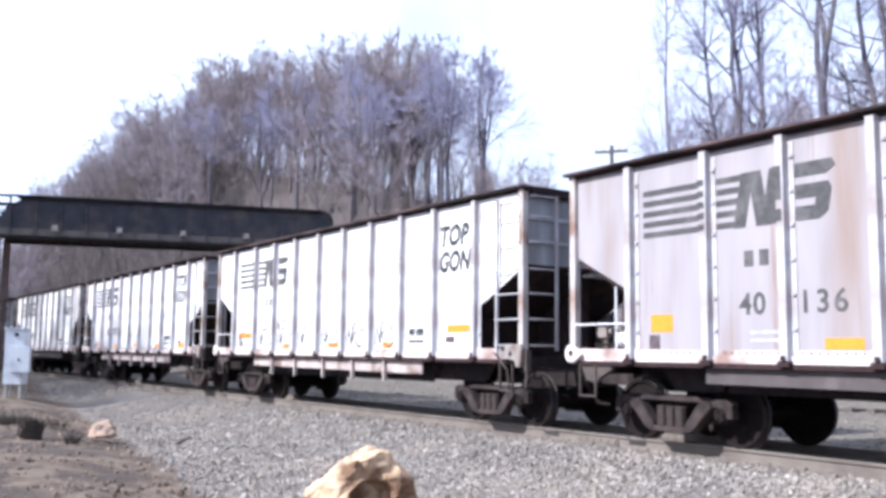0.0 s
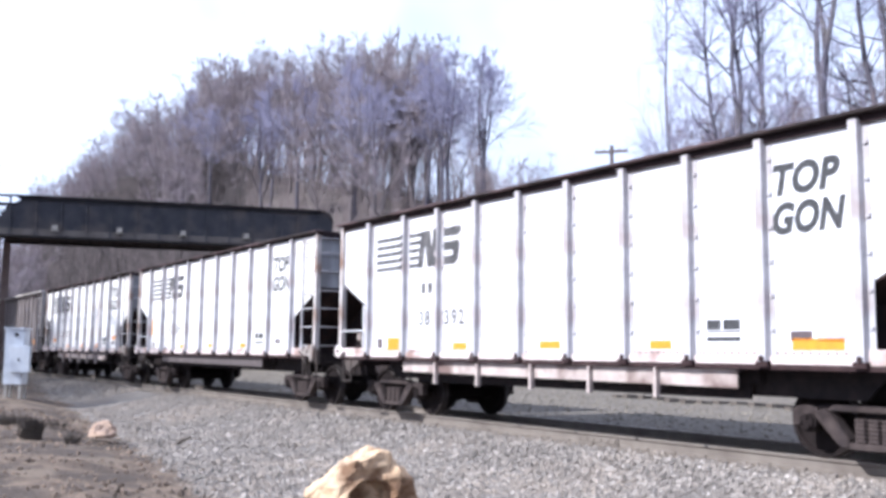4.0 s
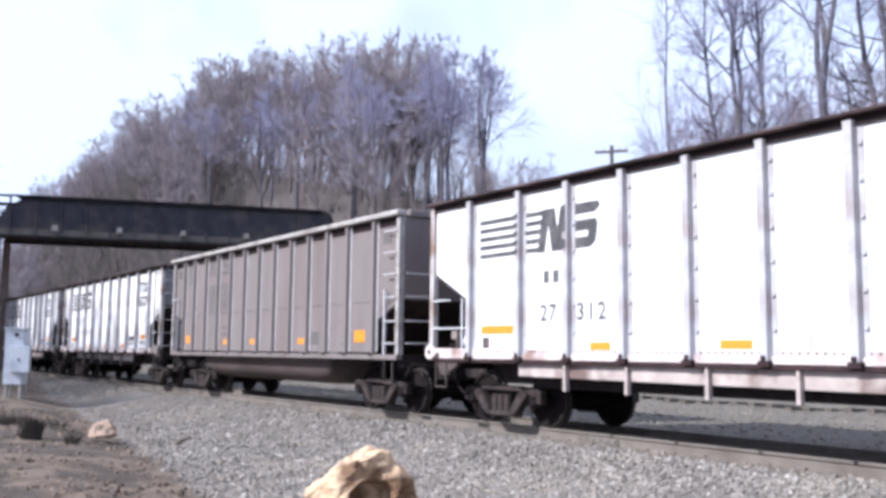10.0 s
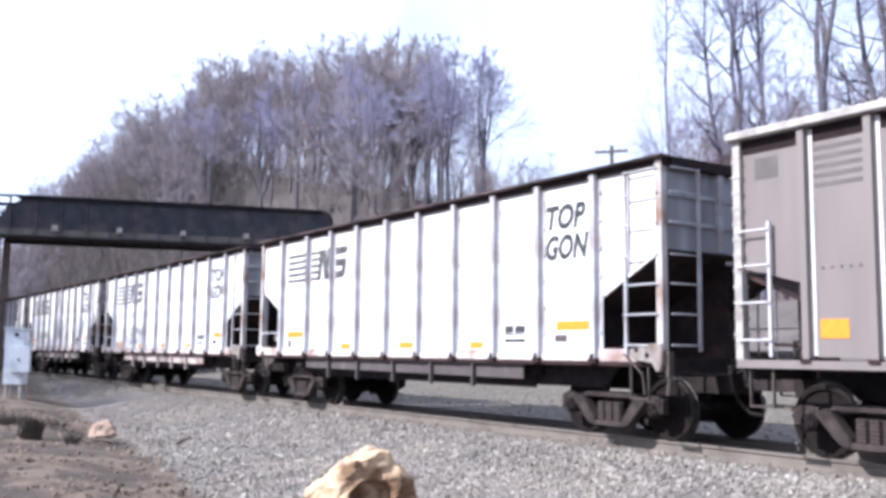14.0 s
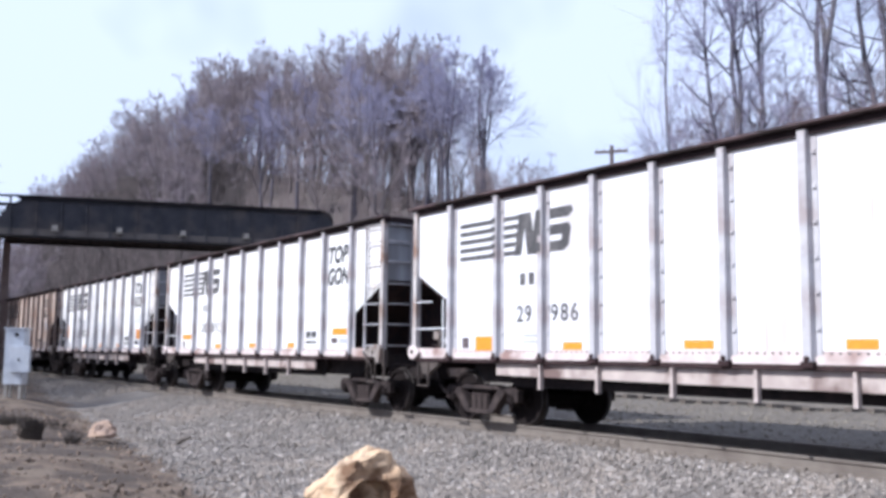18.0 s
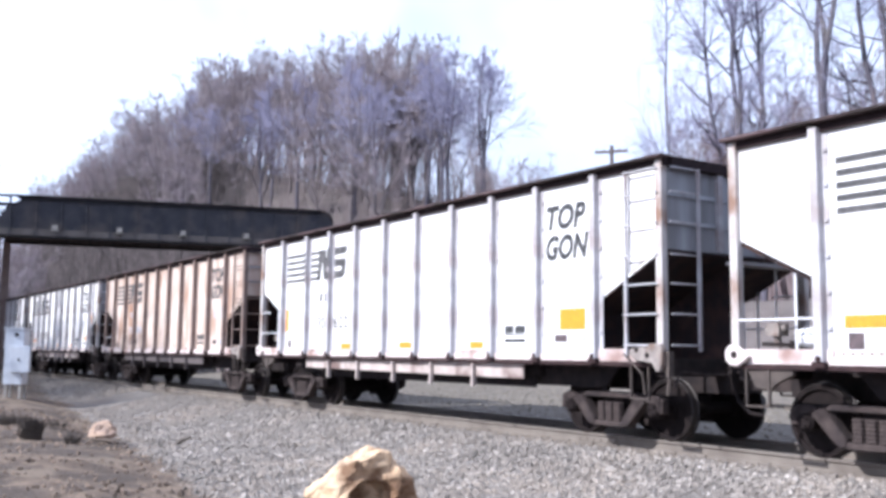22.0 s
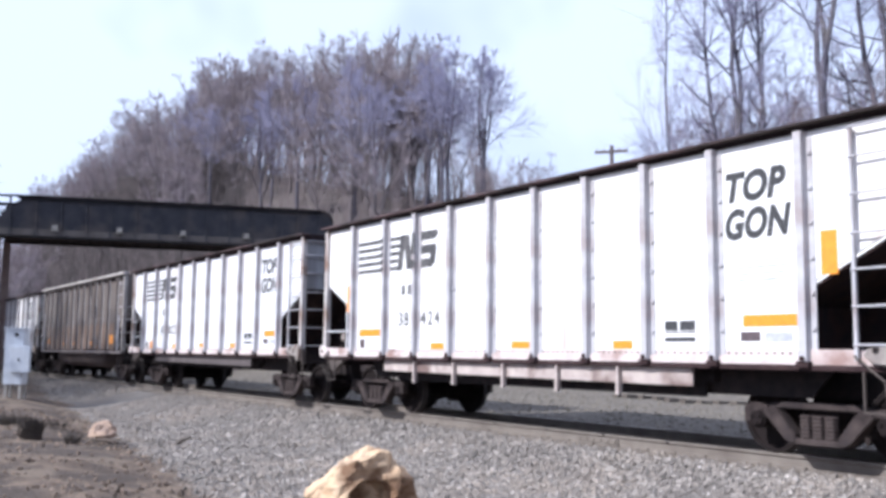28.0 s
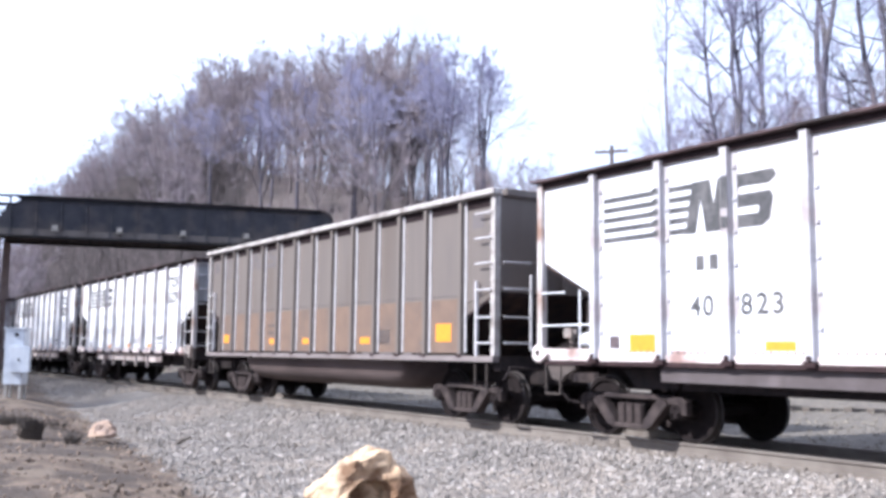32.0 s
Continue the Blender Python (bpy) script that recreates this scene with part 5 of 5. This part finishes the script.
# ---- bare trees ----
def tree_data(seed, height, spread, limbs, twigs, sprays, low=0.3, leaders=1, fork=0.3, splay=0.55, bark="bark", sway=0.20):
    """Trunk and crown of a leafless tree: tapered tubes that fork and end in fine tapering twigs."""
    rng = random.Random(seed)
    trunk, crown = ([], []), ([], [])

    def tube(store, pts, radii, sides):
        verts, faces = store
        rings = []
        for i, p in enumerate(pts):
            d = (pts[min(i + 1, len(pts) - 1)] - pts[max(i - 1, 0)]).normalized()
            u = d.orthogonal().normalized()
            v = d.cross(u)
            start = len(verts)
            for k in range(sides):
                w = 2 * math.pi * k / sides
                verts.append(tuple(p + radii[i] * (math.cos(w) * u + math.sin(w) * v)))
            rings.append(start)
        for a, b in zip(rings, rings[1:]):
            for k in range(sides):
                j = (k + 1) % sides
                faces.append((a + k, a + j, b + j, b + k))

    def spike(store, p, q, r):
        verts, faces = store
        d = (q - p).normalized()
        u = Matrix.Rotation(rng.uniform(0, 6.283), 3, d) @ d.orthogonal().normalized()
        n = len(verts)
        verts.extend((tuple(p + r * u), tuple(p - r * u), tuple(q)))
        faces.append((n, n + 1, n + 2))

    def limb(store, start, way, length, radius, steps, sides, wander, rise, taper=0.85):
        pts, radii, d = [start], [radius], way.normalized()
        for s in range(steps):
            d = (d + Vector((rng.uniform(-wander, wander), rng.uniform(-wander, wander), rng.uniform(-wander, wander) + rise))).normalized()
            pts.append(pts[-1] + d * length / steps)
            radii.append(max(radius * (1 - taper * (s + 1) / steps), 0.006))
        tube(store, pts, radii, sides)
        return pts, radii

    def side_way(d, angle):
        u = d.orthogonal().normalized()
        q = Matrix.Rotation(rng.uniform(0, 6.283), 3, d) @ u
        return (d * math.cos(angle) + q * math.sin(angle)).normalized()

    base = height * 0.0068 + 0.05
    stems = []
    if leaders == 1:
        stems.append((*limb(trunk, Vector((0, 0, -0.6)), Vector((0, 0, 1)), height, base, 9, 7, sway, 0.9 * sway), low))
    else:
        bp, br = limb(trunk, Vector((0, 0, -0.6)), Vector((0, 0, 1)), height * fork, base * 1.25, 3, 8, 0.06, 0.03, 0.25)
        for k in range(leaders):
            w = 6.283 * (k + rng.uniform(-0.2, 0.2)) / leaders
            way = Vector((splay * math.cos(w), splay * math.sin(w), 1))
            stems.append((*limb(trunk, bp[-1] - Vector((0, 0, 0.3)), way, height * (1 - fork) * rng.uniform(0.8, 1.05), br[-1] * 0.72, 9, 6, sway, 0.4 * sway, 0.8), 0.12))
    for pts, radii, start in stems:
        for _ in range(limbs // len(stems)):
            f = start + (0.98 - start) * rng.random() ** 0.8
            k = min(int(f * 9), 8)
            p = pts[k].lerp(pts[k + 1], f * 9 - k)
            size = height * spread * (1.2 - f) * rng.uniform(0.6, 1.1)
            lp, lr = limb(trunk, p, side_way((pts[k + 1] - pts[k]).normalized(), rng.uniform(0.6, 1.15)), size, max(radii[k] * 0.45, 0.022), 5, 4, 0.28, 0.07)
            for _ in range(twigs):
                g = rng.uniform(0.15, 1.0)
                k2 = min(int(g * 5), 4)
                q = lp[k2].lerp(lp[k2 + 1], g * 5 - k2)
                tp, tr = limb(crown, q, side_way((lp[k2 + 1] - lp[k2]).normalized(), rng.uniform(0.35, 0.9)), size * rng.uniform(0.32, 0.62), max(lr[k2] * 0.5, 0.013), 2, 3, 0.3, 0.05)
                for _ in range(sprays):
                    h = rng.uniform(0.1, 1.0)
                    k3 = min(int(h * 2), 1)
                    r = tp[k3].lerp(tp[k3 + 1], h * 2 - k3)
                    spike(crown, r, r + side_way((tp[k3 + 1] - tp[k3]).normalized(), rng.uniform(0.2, 0.8)) * size * rng.uniform(0.16, 0.46), 0.011)
    # take out the lean that the wandering stems have gathered
    tops = [pts[-1] for pts, _, _ in stems]
    lean = sum(tops, Vector()) / len(tops)
    for store in (trunk, crown):
        store[0][:] = [(x - lean.x * z / lean.z, y - lean.y * z / lean.z, z) for x, y, z in store[0]]
    out = []
    for name, store, mat in (("trunk", trunk, bark), ("crown", crown, "twig_bluish" if bark == "bark" else "twig")):
        data = bpy.data.meshes.new(name)
        data.from_pydata(store[0], [], store[1])
        data.materials.append(M[mat])
        out.append(data)
    return out


def bare_tree(kit, at, label, group):
    t = thing("bare_tree", label, "tree", at, group)
    part("trunk", kit[0], t, "grey-brown bark")
    part("crown", kit[1], t, "leafless mauve-brown branches and twigs")
    return t


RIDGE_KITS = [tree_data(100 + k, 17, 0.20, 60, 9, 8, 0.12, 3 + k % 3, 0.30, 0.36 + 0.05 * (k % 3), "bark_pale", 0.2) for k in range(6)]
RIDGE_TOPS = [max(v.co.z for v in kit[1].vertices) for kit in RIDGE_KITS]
TALL_KITS = [tree_data(200 + k, 23 + k, 0.25, 34, 8, 9, 0.22, (1, 2, 1, 3)[k], 0.42, 0.16, "bark", 0.17) for k in range(4)]
DARK_KITS = [tree_data(400 + k, 17, 0.24, 30, 8, 12, 0.3, 2 + k, 0.45, 0.18, "bark", 0.12) for k in range(2)]


def skyline_top(x, y):
    """Height of the wood's top over the rails, fitted by camera bearing to the skyline: high along the ridge, falling
    off at both ends.
    """
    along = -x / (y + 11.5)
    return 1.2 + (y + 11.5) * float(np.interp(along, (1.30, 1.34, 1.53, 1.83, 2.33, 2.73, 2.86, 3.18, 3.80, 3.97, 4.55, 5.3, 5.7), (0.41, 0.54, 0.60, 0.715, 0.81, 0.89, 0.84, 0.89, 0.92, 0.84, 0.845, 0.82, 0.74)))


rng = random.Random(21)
# placed and sized by bearing from the camera to fit the skyline
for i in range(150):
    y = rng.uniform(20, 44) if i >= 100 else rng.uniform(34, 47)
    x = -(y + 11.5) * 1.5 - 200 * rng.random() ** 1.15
    size = min(1.5, max(0.5, (skyline_top(x, y) * rng.uniform(0.95, 1.01) - ground_z(x, y)) / RIDGE_TOPS[i % 6]))
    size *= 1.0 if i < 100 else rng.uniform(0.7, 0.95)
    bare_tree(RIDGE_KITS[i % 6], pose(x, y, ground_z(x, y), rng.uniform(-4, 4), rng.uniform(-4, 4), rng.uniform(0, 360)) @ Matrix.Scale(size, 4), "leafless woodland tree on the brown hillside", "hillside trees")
for i, (x, y, s, turn) in enumerate(((-35.4, 30, 0.95, 80), (-33.5, 30, 1.05, 200), (-32.4, 30.5, 0.95, 140), (-27.5, 30, 1.0, 300), (-26.8, 31, 1.05, 30), (-25.3, 30, 1.0, 250), (-36.5, 36, 0.8, 100))):
    bare_tree(TALL_KITS[i % 4], pose(x, y, ground_z(x, y), 0, 0, turn) @ Matrix.Scale(s, 4), "tall leafless tree with forked grey limbs", "trees beyond the train")
bare_tree(TALL_KITS[2], pose(-37.9, 30, ground_z(-37.9, 30), 0, -2, 40) @ Matrix.Diagonal((0.55, 0.55, 0.95, 1)), "slender tall leafless tree", "trees beyond the train")
for i, (x, y, s) in enumerate(((-51.2, 30, 0.50), (-54.5, 33, 0.50), (-56.3, 30.5, 0.56), (-53.0, 31.5, 0.48))):
    bare_tree(RIDGE_KITS[3 * (i % 2)], pose(x, y, ground_z(x, y), 0, 0, 70 * i) @ Matrix.Scale(s, 4), "leafless tree at the end of the hill", "trees beyond the train")
for i in range(12):
    # young trees set by camera bearing to fill sky gaps between the older trunks
    y = rng.uniform(33, 46)
    x = -(y + 11.5) * (1.40 + 0.62 * (i + rng.random()) / 12)
    bare_tree(RIDGE_KITS[i % 6], pose(x, y, ground_z(x, y), 0, 0, 77 * i) @ Matrix.Scale(rng.uniform(0.46, 0.62), 4), "young twiggy leafless tree among older trunks", "hillside trees")
for i, (x, y, s) in enumerate(((-57.4, 31, 0.95), (-59.2, 32, 1.0), (-61.4, 30, 1.0), (-60.2, 29, 0.95), (-63.6, 29, 0.98), (-73.5, 28, 1.05), (-82, 27, 1.0), (-68, 27, 0.95), (-78, 31, 1.0), (-88, 26, 0.95), (-96, 30, 1.0), (-106, 27, 1.0), (-118, 28, 1.0))):
    bare_tree(DARK_KITS[i % 2], pose(x, y, ground_z(x, y), 0, 0, 130 * i) @ Matrix.Scale(s, 4), "dark-barked leafless tree at the edge of the wood", "hillside trees")
# added trees: most stand unseen to cast shade, the last seven hide sky
for i, (x, y, s) in enumerate(((-33, -11.5, 0.6), (-36, -10.5, 0.7), (-40, -11, 0.75), (-43, -11, 0.7), (-47, -12.5, 0.8), (-51, -12, 0.8), (-55, -14, 0.9), (-45, -15, 0.9), (-60, -15, 0.9), (-49, -9.5, 0.7), (-53, -10, 0.75), (-57, -11, 0.8), (-46, -9.8, 0.6), (-50, -15, 0.9), (-54, -17, 0.95), (-41, -14, 0.85), (-63, -12, 0.9), (-64, -6, 0.8), (-69, -5, 0.95), (-74, -6, 1.0), (-79, -4.5, 1.0), (-84, -6, 1.05), (-90, -5, 1.0), (-97, -5, 1.1), (-105, -4, 1.1), (-114, -4, 1.1), (-100, 5.5, 0.8), (-108, 6.5, 0.85), (-114, 8.0, 0.9), (-121, 7.5, 0.9), (-128, 9.0, 0.9), (-138, 11, 0.95), (-150, 13, 1.0))):
    bare_tree(RIDGE_KITS[i % 6], pose(x, y, ground_z(x, y), 0, 0, 65 * i) @ Matrix.Scale(s, 4), "leafless tree added by the bridge to darken the far track", "trees on the near bank")
for i, (x, y, s) in enumerate(((-42.5, 33, 0.42), (-39.8, 34, 0.74), (-38.2, 36, 0.84), (-34, 36, 0.9), (-31, 35, 0.9), (-27, 35, 0.95), (-24, 34, 0.95), (-21, 32, 0.9))):
    bare_tree(RIDGE_KITS[i % 6], pose(x, y, ground_z(x, y), 0, 0, 50 * i) @ Matrix.Scale(s, 4), "low twiggy leafless tree beneath the taller ones", "trees beyond the train")


def saplings():
    """Thin stems and brush all over the hillside, too many to count."""
    r = np.random.default_rng(8)
    n = 9500
    x, y = -52 - 260 * r.random(n) ** 1.3, 8 + 40 * r.random(n)
    x = np.minimum(x, -1.36 * (y + 11.5))
    h, verts, faces = 2.0 + 6.0 * r.random(n) ** 1.6, [], []
    # stem heights scaled by bearing from the camera
    h *= np.interp(-x / (y + 11.5), (1.4, 2.2), (0.75, 1.1))
    lean = r.normal(0, 0.16, (n, 2))
    for i in range(n):
        z, b = ground_z(x[i], y[i]) - 0.2, len(verts)
        w = 0.035 + 0.03 * r.random()
        verts += [(x[i] + w, y[i], z), (x[i] - w * 0.5, y[i] + w * 0.87, z), (x[i] - w * 0.5, y[i] - w * 0.87, z), (x[i] + lean[i, 0] * h[i], y[i] + lean[i, 1] * h[i], z + h[i])]
        faces += [(b, b + 1, b + 3), (b + 1, b + 2, b + 3), (b + 2, b, b + 3)]
        for _ in range(5):
            f = r.uniform(0.3, 0.9)
            p = np.array((x[i] + lean[i, 0] * h[i] * f, y[i] + lean[i, 1] * h[i] * f, z + h[i] * f))
            q = p + np.array((r.normal(0, 0.5), r.normal(0, 0.5), r.uniform(0.3, 1.1))) * (0.4 + 0.12 * h[i])
            b = len(verts)
            verts += [tuple(p + (0.022, 0, 0)), tuple(p + (-0.011, 0.019, 0)), tuple(p + (-0.011, -0.019, 0)), tuple(q)]
            faces += [(b, b + 1, b + 3), (b + 1, b + 2, b + 3), (b + 2, b, b + 3)]
    data = bpy.data.meshes.new("hillside_saplings")
    data.from_pydata(verts, [], faces)
    data.materials.append(M["sapling"])
    tagged(new("hillside_saplings", data), "thin leafless saplings and brush covering the hillside", "saplings", kind="stuff")


saplings()


def far_thicket():
    """Dark brown stems added to darken the view below the bridge, too many to count."""
    r = np.random.default_rng(12)
    n = 5200
    x = -72 - 110 * r.random(n)
    # spread by bearing from the camera
    y = np.maximum(-x * r.uniform(0.10, 0.40, n) - 11.5, 4.6 + 3 * r.random(n))
    verts, faces = [], []
    for i in range(n):
        z, h = ground_z(x[i], y[i]) - 0.3, r.uniform(3.0, 7.0)
        for k in range(4):
            p = np.array((x[i], y[i], z + (0 if k == 0 else h * r.uniform(0.2, 0.7))))
            q = p + np.array((r.normal(0, 0.10 if k == 0 else 0.28), r.normal(0, 0.10 if k == 0 else 0.28), 1.0 if k == 0 else 0.42)) * h
            w, b = 0.10 if k == 0 else 0.06, len(verts)
            verts += [tuple(p + (w, 0, 0)), tuple(p + (-0.5 * w, 0.87 * w, 0)), tuple(p + (-0.5 * w, -0.87 * w, 0)), tuple(q)]
            faces += [(b, b + 1, b + 3), (b + 1, b + 2, b + 3), (b + 2, b, b + 3)]
    data = bpy.data.meshes.new("far_thicket")
    data.from_pydata(verts, [], faces)
    data.materials.append(M["thicket"])
    tagged(new("far_thicket", data), "dark brown leafless thicket added beyond the bridge", "thicket", kind="stuff")


far_thicket()


def brush(at, seed, width, height):
    r = np.random.default_rng(seed)
    verts, faces = [], []

    def spike(p, q, w):
        b = len(verts)
        verts.extend((tuple(p + (w, 0, 0)), tuple(p + (-0.5 * w, 0.87 * w, 0)), tuple(p + (-0.5 * w, -0.87 * w, 0)), tuple(q)))
        faces.extend(((b, b + 1, b + 3), (b + 1, b + 2, b + 3), (b + 2, b, b + 3)))

    for _ in range(330):
        x, y = r.uniform(-width, width), r.uniform(-1.5, 1.5)
        h = height * r.uniform(0.55, 1.0) * (1 - 0.35 * abs(x / width))
        p = np.array((x, y, -0.2))
        d = np.array((r.uniform(-0.16, 0.16), r.uniform(-0.16, 0.16), 1.0)) * h
        spike(p, p + d, 0.045)
        for _ in range(12):
            q = p + d * r.uniform(0.3, 0.95)
            e = np.array((r.uniform(-0.5, 0.5), r.uniform(-0.5, 0.5), r.uniform(0.35, 0.9))) * r.uniform(1.0, 2.6)
            spike(q, q + e, 0.018)
            spike(q + 0.5 * e, q + 0.5 * e + np.array((r.uniform(-0.5, 0.5), r.uniform(-0.5, 0.5), r.uniform(0.2, 0.7))), 0.012)
    data = bpy.data.meshes.new("brush_thicket")
    data.from_pydata(verts, [], faces)
    data.materials.append(M["brush"])
    ob = new("brush_thicket", data)
    ob.matrix_basis = at
    tagged(ob, "reddish-brown leafless brush beneath the trees", "shrub", kind="stuff")


for i, (x, y, w, h) in enumerate(((-37.0, 32, 3.5, 14.0), (-32.0, 32, 4.0, 13.0), (-24, 31, 5, 12.0), (-47, 33, 4, 3.0))):
    brush(pose(x, y, ground_z(x, y)), 60 + i, w, h)


def utility_pole():
    x, y = -40.05, 27.0
    p = thing("utility_pole", "weathered wooden utility pole with a crossarm", "pole", pose(x, y, ground_z(x, y), 0, 0, 38))
    bm = bmesh.new()
    bar(bm, (0, 0, -0.5), (0, 0, 9.35), 0.15, 10, 0.11)
    part("shaft", finish(bm, "shaft", M["pole"]), p)
    bm = bmesh.new()
    box(bm, -0.95, 0.95, -0.16, -0.05, 8.9, 9.05)
    arm = part("crossarm", finish(bm, "crossarm", M["pole"]), p)
    for q in (-0.85, -0.45, 0.45, 0.85):
        bm = bmesh.new()
        bar(bm, (q, -0.1, 9.05), (q, -0.1, 9.21), 0.035, 6)
        part("insulator", finish(bm, "insulator", M["concrete"]), arm)


utility_pole()


# ---- what moves: the train rolls past at an even speed, its wheels turn ----
def motions():
    # small departures from the even speed, in metres
    times = (0, 1, 2, 3, 5.5, 6, 7, 8, 9, 10, 11, 12, 13, 14, 14.5, 16.5, 17, 18, 19, 20, 21, 22, 23, 24, 25, 28, 29, 30, 31, 32)
    slack = (0.0, 0.01, -0.1, -0.08, 0.1, 0.1, 0.05, -0.01, -0.03, 0.05, 0.07, -0.08, -0.19, -0.33, -0.4, -0.4, -0.41, -0.36, -0.34, -0.3, -0.2, -0.13, -0.03, 0.09, 0.09, -0.13, -0.03, 0.02, -0.01, 0.01)
    for car, start in TRAIN:
        walk(car, [(float(t), pose(start + SPEED * t + d, 0, 0)) for t, d in zip(times, slack)])
    rolled = [SPEED * 0.1 * k + float(np.interp(0.1 * k, times, slack)) for k in range(321)]
    turns = [(0.1 * k, Matrix.Rotation(d / 0.457, 4, "Y")) for k, d in enumerate(rolled)]
    for w in ROLLING:
        hub = Matrix.Translation(w.location)
        walk(w, [(t, hub @ m) for t, m in turns])


motions()
